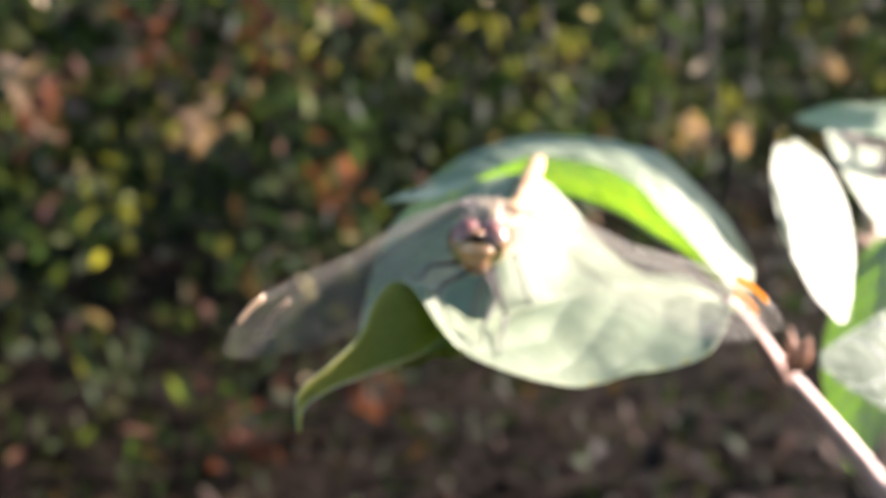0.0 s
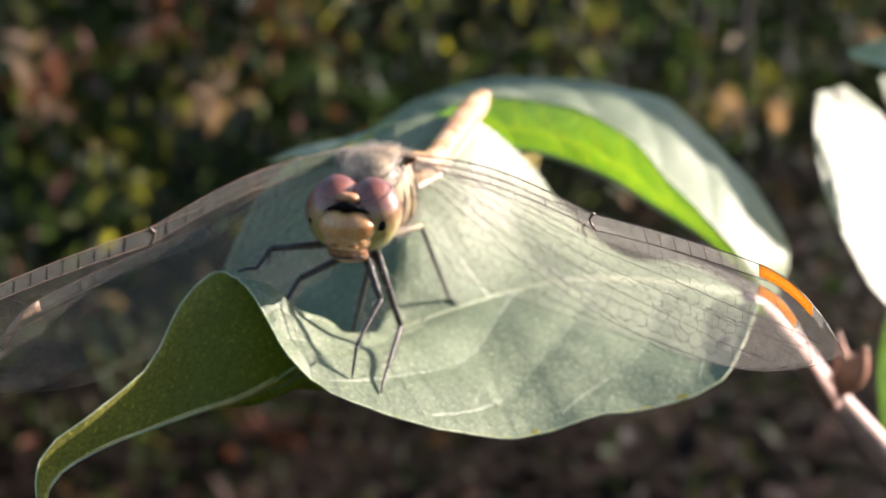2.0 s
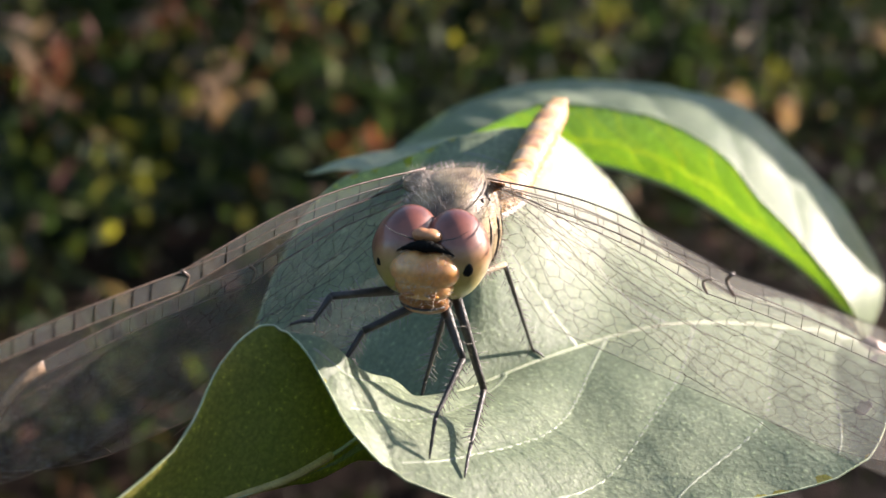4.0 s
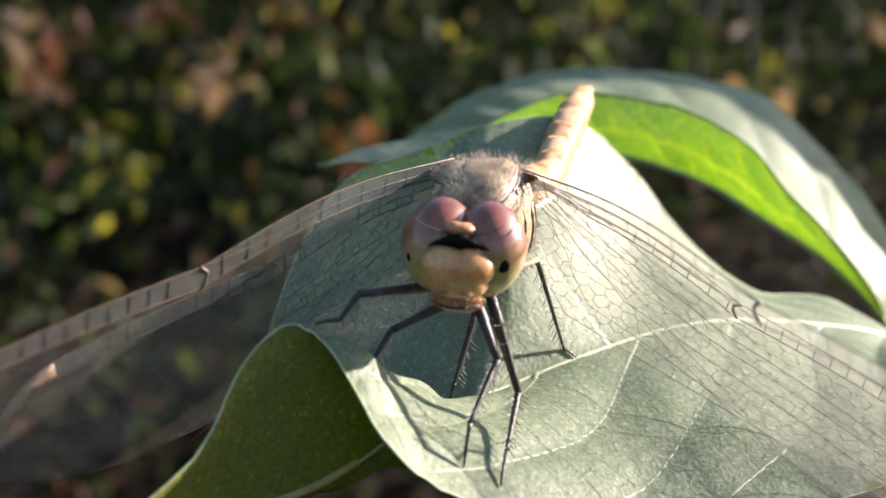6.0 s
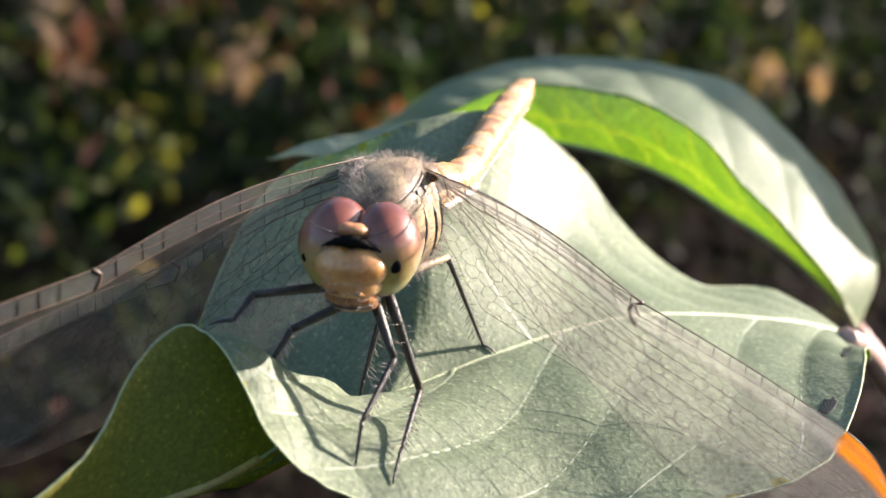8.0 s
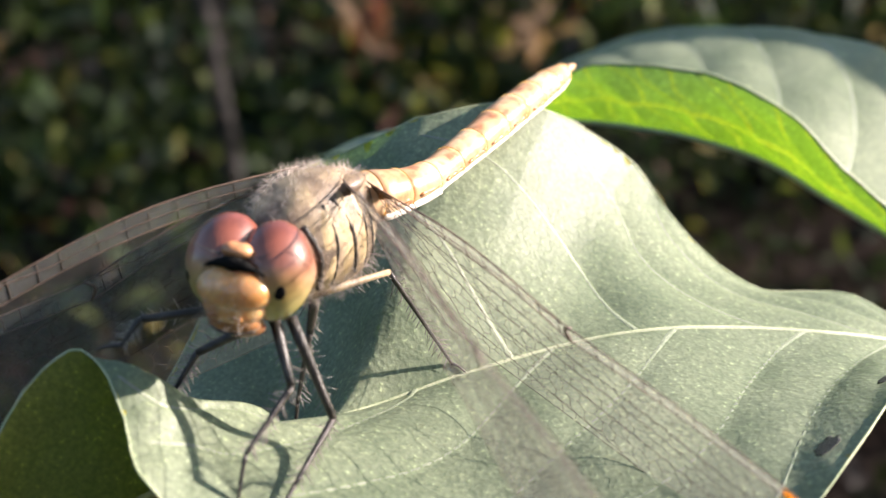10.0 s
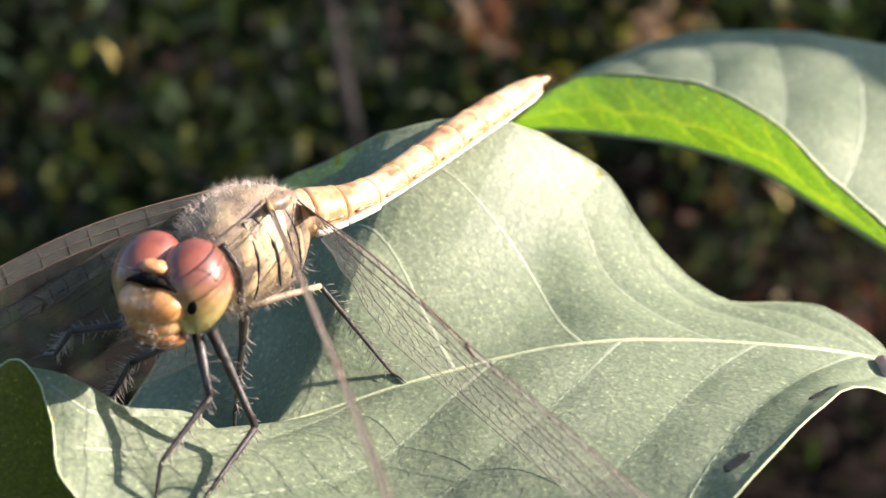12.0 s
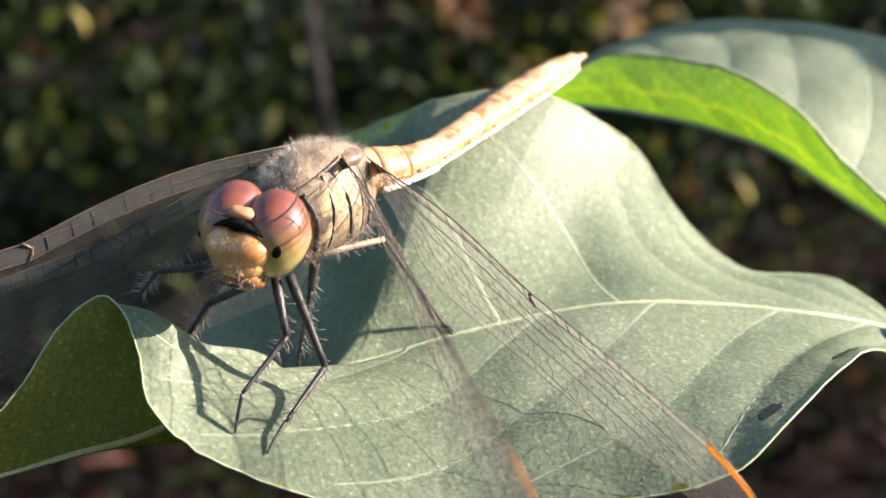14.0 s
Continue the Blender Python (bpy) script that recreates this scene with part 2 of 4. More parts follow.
def island_material(name, stops, rough, glow=None):
    """Foliage or litter in which every piece has a colour of its own."""
    m, nodes, links, bsdf, out = material(name)
    g = nodes.new("ShaderNodeNewGeometry")
    r = ramp(nodes, stops)
    r.color_ramp.interpolation = "CONSTANT"
    bsdf.inputs["Specular IOR Level"].default_value = 0.1
    links.new(g.outputs["Random Per Island"], r.inputs[0])
    co = nodes.new("ShaderNodeTexCoord")
    n = nodes.new("ShaderNodeTexNoise")
    n.inputs["Scale"].default_value, n.inputs["Detail"].default_value = 60, 5
    links.new(co.outputs["Object"], n.inputs["Vector"])
    r2 = ramp(nodes, [(0.3, (0.6, 0.6, 0.6)), (0.7, (1.15, 1.15, 1.15))])
    links.new(n.outputs["Fac"], r2.inputs[0])
    col = mixed(nodes, links, 1.0, r.outputs[0], r2.outputs[0], "MULTIPLY")
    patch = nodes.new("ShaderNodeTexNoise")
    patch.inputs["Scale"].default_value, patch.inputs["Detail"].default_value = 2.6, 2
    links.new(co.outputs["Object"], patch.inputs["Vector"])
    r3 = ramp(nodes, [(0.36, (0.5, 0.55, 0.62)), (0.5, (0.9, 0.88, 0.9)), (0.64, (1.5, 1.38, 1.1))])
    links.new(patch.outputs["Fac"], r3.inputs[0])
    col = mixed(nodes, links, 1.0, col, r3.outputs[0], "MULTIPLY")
    links.new(col, bsdf.inputs["Base Color"])
    bsdf.inputs["Roughness"].default_value = rough
    if glow:
        tr = nodes.new("ShaderNodeBsdfTranslucent")
        links.new(mixed(nodes, links, 1.0, col, glow, "MULTIPLY"), tr.inputs["Color"])
        mx = nodes.new("ShaderNodeMixShader")
        mx.inputs[0].default_value = 0.42
        links.new(bsdf.outputs[0], mx.inputs[1])
        links.new(tr.outputs[0], mx.inputs[2])
        links.new(mx.outputs[0], out.inputs["Surface"])
    return m


AMBER = surface("wing_root_amber_sunlit", [(0.3, (0.50, 0.17, 0.03)), (0.7, (0.66, 0.30, 0.08))], 900, 0.4)
ABDOMEN, EYE_SKIN = abdomen_material(), eye_material()
MEMBRANE, STRIP = membrane_material("wing_membrane", 0.075), membrane_material("wing_lead_membrane", 0.17)


# ---- builders ----
def thing(name, origin, label, category, group="", kind=""):
    """An Empty at a place of the layout, whose parts hang under it."""
    ob = new(name)
    ob.empty_display_size = 0.002
    ob.matrix_world = BASE @ Matrix.Translation(Vector(origin) * MM)
    ob["origin"] = tuple(float(c) for c in origin)
    return tagged(ob, label, category, group, kind)


def mesh_of(name, verts, faces, mat, smooth=True):
    me = bpy.data.meshes.new(name)
    me.from_pydata([tuple(v) for v in verts], [], faces)
    me.materials.append(mat)
    if smooth:
        me.polygons.foreach_set("use_smooth", [True] * len(me.polygons))
    me.update()
    return me


class Shape:
    """Vertices in layout millimetres, and faces."""

    def __init__(self):
        self.v, self.f = [], []

    def add(self, verts, faces):
        n = len(self.v)
        self.v += [Vector(p) for p in verts]
        self.f += [tuple(i + n for i in f) for f in faces]
        return self

    def tube(self, points, radii, sides=8, flat=1.0):
        pts = [Vector(p) for p in points]
        if not hasattr(radii, "__len__"):
            radii = [radii] * len(pts)
        verts, faces, last = [], [], None
        for i, p in enumerate(pts):
            d = (pts[min(i + 1, len(pts) - 1)] - pts[max(i - 1, 0)]).normalized()
            if last is None:
                last = d.orthogonal().normalized()
            a = (last - d * last.dot(d)).normalized()
            b, last = d.cross(a), a
            for k in range(sides):
                w = 2 * math.pi * k / sides
                verts.append(p + (a * math.cos(w) + b * math.sin(w) * flat) * radii[i])
        for i in range(len(pts) - 1):
            for k in range(sides):
                k2 = (k + 1) % sides
                faces.append((i * sides + k, i * sides + k2, (i + 1) * sides + k2, (i + 1) * sides + k))
        faces += [tuple(reversed(range(sides))), tuple(range(len(verts) - sides, len(verts)))]
        return self.add(verts, faces)

    def ball(self, centre, axes, rings=14, sides=20, shape=None):
        """An ellipsoid with three axis vectors; shape(x, y, z) may push unit points about."""
        c, (ax, ay, az) = Vector(centre), [Vector(a) for a in axes]
        verts, faces = [], []
        for i in range(rings + 1):
            th = math.pi * i / rings
            for k in range(sides):
                ph = 2 * math.pi * k / sides
                u = (math.sin(th) * math.cos(ph), math.sin(th) * math.sin(ph), math.cos(th))
                if shape:
                    u = shape(*u)
                verts.append(c + ax * u[0] + ay * u[1] + az * u[2])
        for i in range(rings):
            for k in range(sides):
                k2 = (k + 1) % sides
                faces.append((i * sides + k, (i + 1) * sides + k, (i + 1) * sides + k2, i * sides + k2))
        return self.add(verts, faces)

    def rings(self, loops):
        n, verts, faces = len(loops[0]), [p for l in loops for p in l], []
        for i in range(len(loops) - 1):
            for k in range(n):
                k2 = (k + 1) % n
                faces.append((i * n + k, i * n + k2, (i + 1) * n + k2, (i + 1) * n + k))
        faces += [tuple(reversed(range(n))), tuple(range(len(verts) - n, len(verts)))]
        return self.add(verts, faces)


def part(name, shape, mat, parent, label="", pivot=None, smooth=True, kind=""):
    """Links a shape as one mesh under a thing or a part; its origin lies at pivot."""
    at = Vector(pivot) if pivot is not None else Vector(parent["origin"])
    ob = new(name, mesh_of(name, [(v - at) * MM for v in shape.v], shape.f, mat, smooth))
    ob.parent = parent
    ob.location = (at - Vector(parent["origin"])) * MM
    ob["origin"] = tuple(at)
    return tagged(ob, label, kind=kind)


def spline(points, n):
    """Catmull-Rom through the points, n steps."""
    p = [Vector(q) for q in points]
    p = [p[0] * 2 - p[1]] + p + [p[-1] * 2 - p[-2]]
    out = []
    for i in range(n + 1):
        s = i / n * (len(p) - 3)
        k = min(int(s), len(p) - 4)
        t = s - k
        a, b, c, d = p[k:k + 4]
        out.append(0.5 * ((2 * b) + (c - a) * t + (2 * a - 5 * b + 4 * c - d) * t * t + (3 * b - a - 3 * c + d) * t ** 3))
    return out


SWEEP = 0.13


class Blade:
    """A leaf blade spun between its midrib and two margins."""

    def __init__(self, stations, crease=0.0, wave=0.25, seed=0, quilt=(8, 0.2), hollow=None, brim=None):
        self.n = 72
        near, mid, far = ([Vector(s[i]) for s in stations] for i in range(3))
        self.near, self.mid, self.far = spline(near, self.n), spline(mid, self.n), spline(far, self.n)
        along = list(crease) if hasattr(crease, "__len__") else [crease] * len(stations)
        self.hollow = [p.z for p in spline([(0, 0, h) for h in hollow], self.n)] if hollow else None
        # where given, the nearer half swells up to pass through these points
        self.swell = None
        if brim:
            self.swell = spline([(b and Vector(b) - (m * 0.75 + n * 0.375 - f * 0.125).lerp((m + n) / 2, c)) or (0, 0, 0) for b, n, m, f, c in zip(brim, near, mid, far, along)], self.n)
        self.crease = [max(0, min(1, p.z)) for p in spline([(0, 0, c) for c in along], self.n)]
        self.wave, self.seed, self.quilt = wave, seed, quilt

    def at(self, u, v):
        s = max(0, min(1, u)) * self.n
        k = min(int(s), self.n - 1)
        near, mid, far = (c[k].lerp(c[k + 1], s - k) for c in (self.near, self.mid, self.far))
        soft = mid + (far - near) * v / 2 + ((far + near) / 2 - mid) * v * v
        hard = mid.lerp(far, v) if v > 0 else mid.lerp(near, -v)
        p = soft.lerp(hard, self.crease[k] + (self.crease[k + 1] - self.crease[k]) * (s - k))
        if self.hollow and v > 0:
            p = p + Vector((0, 0, 1)) * (self.hollow[k] + (self.hollow[k + 1] - self.hollow[k]) * (s - k)) * math.sin(math.pi * v ** 0.62)
        if self.swell and v < 0:
            p = p + self.swell[k].lerp(self.swell[k + 1], s - k) * (-4 * v * (1 + v))
        q = p * 0.16 + Vector((self.seed * 7.3, 0, 0))
        w = self.wave * (abs(v) ** 1.5 + 0.15)
        # the skin bulges a little between the side veins
        count, height = self.quilt
        a = abs(v)
        phase = (u - SWEEP * a * (0.9 + 0.6 * a * a) - 0.06) / (0.80 / count) - (0.3 if v > 0 else 0.0)
        size = min(1.0, (far - near).length / 16)
        p = p + Vector((0, 0, 1)) * height * size * abs(math.sin(math.pi * phase)) ** 0.8 * (1 - a ** 6) * min(1, a * 5)
        # a slightly ragged rim
        rag = max(0, a - 0.85) / 0.15
        p = p + (far - near).normalized() * noise.noise(Vector((u * 70, v * 3, self.seed))) * 0.22 * rag * rag
        return p + Vector((0.2, -0.3, 1)) * noise.noise(q) * w + Vector((0, 0, 1)) * noise.noise(q * 3.1) * w * 0.35

    def up(self, u, v):
        a = self.at(u + 0.01, v) - self.at(u - 0.01, v)
        b = self.at(u, v + 0.03) - self.at(u, v - 0.03)
        n = a.cross(b).normalized()
        return n if n.z > 0 else -n

    def nearest(self, point):
        p = Vector(point)
        return min(((i / 80, k / 20 - 1) for i in range(81) for k in range(41)), key=lambda q: (self.at(*q) - p).length)

    def sheet(self, nu=400, nv=72, keep=None):
        """The blade's skin, or only those cells of it that keep(u, v) chooses."""
        s = Shape()
        verts = [self.at(i / nu, -1 + 2 * k / nv) for i in range(nu + 1) for k in range(nv + 1)]
        m = nv + 1
        cells = [(i * m + k, i * m + k + 1, (i + 1) * m + k + 1, (i + 1) * m + k) for i in range(nu) for k in range(nv) if not keep or keep((i + 0.5) / nu, -1 + (2 * k + 1) / nv)]
        used = sorted({c for cell in cells for c in cell})
        place = {c: k for k, c in enumerate(used)}
        return s.add([verts[c] for c in used], [tuple(place[c] for c in cell) for cell in cells])

    def below(self, gap, nu=110, nv=36):
        """The lower skin, a leaf's thickness under the upper one."""
        verts, m = [], nv + 1
        for i in range(nu + 1):
            for k in range(m):
                u, v = i / nu, -1 + 2 * k / nv
                a = self.at(min(1, u + 0.01), v) - self.at(max(0, u - 0.01), v)
                b = self.at(u, min(1, v + 0.03)) - self.at(u, max(-1, v - 0.03))
                verts.append(self.at(u, v) + a.cross(b).normalized() * gap * min(1, 12 * (1 - abs(v))))
        return Shape().add(verts, [(i * m + k, i * m + k + 1, (i + 1) * m + k + 1, (i + 1) * m + k) for i in range(nu) for k in range(nv)])

    def ribbon(self, pairs, n, w0, w1):
        """A low, wide vein that melts into the skin at its sides."""
        pts, verts, m = spline([(u, v, 0) for u, v in pairs], n), [], 5
        for i, p in enumerate(pts):
            q, c, d = pts[max(0, i - 1)], self.at(p.x, p.y), pts[min(n, i + 1)]
            up = self.up(p.x, p.y)
            side = (self.at(d.x, d.y) - self.at(q.x, q.y)).cross(up).normalized()
            w = (w0 + (w1 - w0) * i / n) * 0.5
            for k, h in ((-1, -0.012), (-0.55, 0.028), (0, 0.04), (0.55, 0.028), (1, -0.012)):
                verts.append(c + side * w * k + up * h)
        return Shape().add(verts, [(i * m + k, i * m + k + 1, (i + 1) * m + k + 1, (i + 1) * m + k) for i in range(n) for k in range(m - 1)])

    def line(self, pairs, n, r0, r1, lift=0.05, sides=6):
        pts = spline([(u, v, 0) for u, v in pairs], n)
        path = [self.at(p.x, p.y) + self.up(p.x, p.y) * lift for p in pts]
        return Shape().tube(path, [r0 + (r1 - r0) * i / n for i in range(n + 1)], sides)


def leaf(parent, blade, pivot, veins, label, rib=0.35, name="leaf", mat=None, sides=(1, -1), first=0.06, until=0.9, until_far=0.9, keep=None):
    """A blade with its midrib, its side veins and its pale margin."""
    ob = part(name, blade.sheet(keep=keep), mat or LEAF, parent, label, pivot)
    part("midrib", blade.line([(0.0, 0), (0.3, 0), (0.6, 0), (0.97, 0)], 60, rib, rib * 0.35, -rib * 0.45), RIB, ob, "pale cream midrib")
    for side in sides:
        for k in range(veins):
            u = first + (0.86 - first) * (k + (0.3 if side > 0 else 0.0)) / veins
            if u > (until if side < 0 else until_far):
                continue
            part("vein", blade.ribbon([(min(0.985, u + SWEEP * a * (0.9 + 0.6 * a * a)), side * a) for a in (0, 0.15, 0.3, 0.45, 0.6, 0.75, 0.93)], 60, rib * 1.7, rib * 0.9), SIDE_RIB, ob)
        part("margin", blade.line([(i / 14, side) for i in range(15)], 90, 0.07, 0.055, 0.0), RIM, ob, "pale thin leaf margin")
    return ob


# ---- ground and the garden behind ----
def garden():
    rng = random.Random(5)
    bm = bmesh.new()
    side, n = 60.0, 60
    for i in range(n + 1):
        for k in range(n + 1):
            x, y = (i / n * 2 - 1), (k / n * 2 - 1)
            x, y = side * x * abs(x), side * y * abs(y) + 1.5
            bm.verts.new((x, y, noise.noise(Vector((x * 2.1, y * 2.1, 0))) * 0.02 - 0.01))
    bm.verts.ensure_lookup_table()
    for i in range(n):
        for k in range(n):
            a = i * (n + 1) + k
            bm.faces.new([bm.verts[j] for j in (a, a + n + 1, a + n + 2, a + 1)])
    me = bpy.data.meshes.new("ground")
    bm.to_mesh(me)
    bm.free()
    # soil painted darker than earth, in place of more shade under the shrubs
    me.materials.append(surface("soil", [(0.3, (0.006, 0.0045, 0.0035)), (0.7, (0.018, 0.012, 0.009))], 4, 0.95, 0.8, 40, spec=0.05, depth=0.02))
    tagged(new("ground", me), "bare garden soil under the shrubs, darkened in place of shade", "ground", kind="structure")

    def leaves(name, count, place, size, mat, label, category, up=0.3):
        verts, faces = [], []
        for _ in range(count):
            p = place()
            if p is None:
                continue
            l = rng.uniform(*size)
            w = l * rng.uniform(0.26, 0.42)
            m = Euler((rng.uniform(-1, 1) * 1.3, rng.uniform(-1, 1) * 1.3, rng.uniform(0, 6.3))).to_matrix() if up else Euler((rng.gauss(0, 0.25), rng.gauss(0, 0.25), rng.uniform(0, 6.3))).to_matrix()
            droop, fold = rng.uniform(0.05, 0.3) * l, rng.uniform(0.05, 0.25) * w
            k = len(verts)
            for q in ((-l / 2, 0, 0), (-l * 0.1, -w / 2, fold), (-l * 0.1, 0, 0.02 * l), (-l * 0.1, w / 2, fold), (l * 0.22, -w * 0.36, fold * 0.5 - droop * 0.2), (l * 0.22, 0, -droop * 0.25), (l * 0.22, w * 0.36, fold * 0.5 - droop * 0.2), (l / 2, 0, -droop)):
                verts.append(Vector(p) + m @ Vector(q))
            faces += [(k, k + 1, k + 2), (k, k + 2, k + 3), (k + 1, k + 4, k + 5, k + 2), (k + 2, k + 5, k + 6, k + 3), (k + 4, k + 7, k + 5), (k + 5, k + 7, k + 6)]
        return tagged(new(name, mesh_of(name, verts, faces, mat)), label, category, kind="stuff")

    # the last, palest colour paints bright glints among the leaves
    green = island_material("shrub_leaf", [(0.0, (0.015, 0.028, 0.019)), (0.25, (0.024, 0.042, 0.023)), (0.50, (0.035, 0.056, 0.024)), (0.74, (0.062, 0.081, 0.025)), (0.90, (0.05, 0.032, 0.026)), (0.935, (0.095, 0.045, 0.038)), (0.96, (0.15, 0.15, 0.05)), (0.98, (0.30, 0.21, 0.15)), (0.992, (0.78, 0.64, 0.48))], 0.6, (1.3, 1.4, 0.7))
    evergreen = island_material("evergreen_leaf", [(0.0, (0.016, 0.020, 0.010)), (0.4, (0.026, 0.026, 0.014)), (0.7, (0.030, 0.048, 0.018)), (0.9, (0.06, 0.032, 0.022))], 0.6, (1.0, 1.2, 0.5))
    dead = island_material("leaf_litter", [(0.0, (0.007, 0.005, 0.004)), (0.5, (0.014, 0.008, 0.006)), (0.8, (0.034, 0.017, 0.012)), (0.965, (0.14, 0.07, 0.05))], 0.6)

    def band(x0, x1, y0, y1, top, lumps, cut):
        def place():
            x, y, z = rng.uniform(x0, x1), rng.uniform(y0, y1), rng.uniform(0.03, top)
            q = Vector((x, y, z)) * lumps
            if noise.noise(q) + 0.5 * noise.noise(q * 2.7) < cut:
                return None
            if z > top * (0.82 + 0.25 * noise.noise(Vector((x * 1.7, y * 1.7, 3)))):
                return None
            return (x, y, z)
        return place

    # the hedge runs slantwise behind the twig, its face towards the sun
    start, along, away = Vector((-1.15, 0.45, 0)), Vector((3.0, 2.6, 0)), Vector((-0.66, 0.75, 0))

    def slanting(place):
        def where():
            p = place()
            return p and start + along * p[0] + away * p[1] + Vector((0, 0, p[2]))
        return where

    def bank(d0, d1, top, lumps, cut):
        def place():
            s, d, z = rng.uniform(-0.5, 1.3), rng.uniform(d0, d1), rng.uniform(0.01, 1) * top
            q = Vector((s * 4.0, d, z)) * lumps
            if noise.noise(q) + 0.5 * noise.noise(q * 2.7) < cut - 0.5 * (d - d0):
                return None
            if z > top * (0.85 + 0.25 * noise.noise(Vector((s * 8, d, 3)))):
                return None
            return (s, d, z)
        return slanting(place)
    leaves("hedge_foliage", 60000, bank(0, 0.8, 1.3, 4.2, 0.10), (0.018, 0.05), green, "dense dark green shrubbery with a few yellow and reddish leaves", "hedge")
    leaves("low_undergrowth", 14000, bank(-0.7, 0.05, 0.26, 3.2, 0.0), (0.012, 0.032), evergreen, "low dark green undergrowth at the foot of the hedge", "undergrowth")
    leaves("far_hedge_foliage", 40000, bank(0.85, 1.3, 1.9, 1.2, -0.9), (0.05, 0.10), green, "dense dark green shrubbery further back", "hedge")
    # an unseen hedge added on the sun side to shade the ground and low foliage
    leaves("shading_hedge_foliage", 20000, band(4.6, 5.4, -3.0, 6.5, 1.85, 2.0, -0.3), (0.07, 0.14), green, "unseen dense dark green shrubbery added beside the clearing", "hedge")
    # unseen foliage added behind the camera to limit the sky's fill light
    leaves("unseen_rear_foliage", 14000, band(-3.6, 4.6, -2.0, -1.2, 1.5, 2.0, -0.5), (0.06, 0.12), evergreen, "unseen dark evergreen shrubbery added behind to limit sky light", "hedge")
    leaves("left_hedge_foliage", 6000, band(-4.6, -3.9, -3.0, 0.0, 2.0, 2.0, -0.2), (0.05, 0.10), green, "unseen dense dark green shrubbery added beside the clearing", "hedge")
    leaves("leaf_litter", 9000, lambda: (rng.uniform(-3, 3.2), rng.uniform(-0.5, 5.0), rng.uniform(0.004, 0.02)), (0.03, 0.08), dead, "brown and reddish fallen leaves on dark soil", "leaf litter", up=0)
    # sprays of yellowed and reddened leaves, and pale ones painted in place of glints, set in the face of the hedge
    # along view directions: across, down, spread
    leaf_and_glint = {
        "yellow_leaves": (((0.08, -0.165, 0.07), (0.085, -0.14, 0.05), (-0.12, -0.20, 0.05), (-0.27, -0.05, 0.05), (0.20, -0.10, 0.02), (-0.22, -0.12, 0.05), (0.24, -0.11, 0.015), (-0.06, -0.19, 0.05)), (0.15, 0.17, 0.035), "yellow-green leaves"),
        "red_leaves": (((-0.095, -0.055, 0.03), (-0.14, -0.165, 0.035), (-0.24, -0.165, 0.025), (-0.16, 0.145, 0.04), (-0.13, 0.175, 0.03), (-0.05, 0.115, 0.025), (-0.33, -0.12, 0.04)), (0.13, 0.052, 0.036), "reddish brown leaves"),
        "glint_leaves": (((-0.335, -0.125, 0.022), (-0.20, -0.105, 0.028), (0.205, -0.10, 0.012), (0.245, -0.092, 0.008), (0.32, -0.15, 0.01), (0.01, 0.14, 0.012)), (0.45, 0.31, 0.20), "pale tan leaves in place of glints"),
    }
    for name, (spots, colour, words) in leaf_and_glint.items():
        tint = island_material(name, [(0.0, tuple(c * 0.7 for c in colour)), (0.4, colour), (0.8, tuple(min(0.85, c * 1.25) for c in colour))], 0.55, (1.3, 1.2, 0.7))

        def spray(spots=spots):
            ax, az, r = rng.choice(spots)
            way = (BASE.to_3x3() @ Vector((ax + rng.gauss(0, r * 0.5), 1, -az + rng.gauss(0, r * 0.5)))).normalized()
            face = Vector((-0.655, 0.755, 0))
            eye = BASE.translation
            reach = (face.dot(start - eye) + rng.uniform(-0.05, 0.04)) / face.dot(way)
            p = eye + way * min(3.2, reach)
            return p if p.z > 0.02 else None
        leaves("leaves_and_glints", 190, spray, (0.014, 0.034), tint, words + " set in the hedge along view directions", "foliage")
    bark = surface("shrub_bark", [(0.3, (0.008, 0.007, 0.006)), (0.7, (0.022, 0.018, 0.015))], 30, 0.85, 0.8, 300, depth=0.004)
    for _ in range(9):
        pts = [start + along * rng.uniform(-0.5, 1.3) + away * rng.uniform(0.25, 0.8) + Vector((0, 0, -0.02))]
        for k in range(7):
            pts.append(pts[-1] + Vector((rng.gauss(0, 0.035), rng.gauss(0, 0.03), 0.27)))
        s = Shape().tube(pts, [0.015 - 0.0016 * k for k in range(8)], 7)
        tagged(new("shrub_stem", mesh_of("shrub_stem", s.v, s.f, bark)), "dark thin upright shrub stem among the leaves", "stem", "hedge stems")


garden()


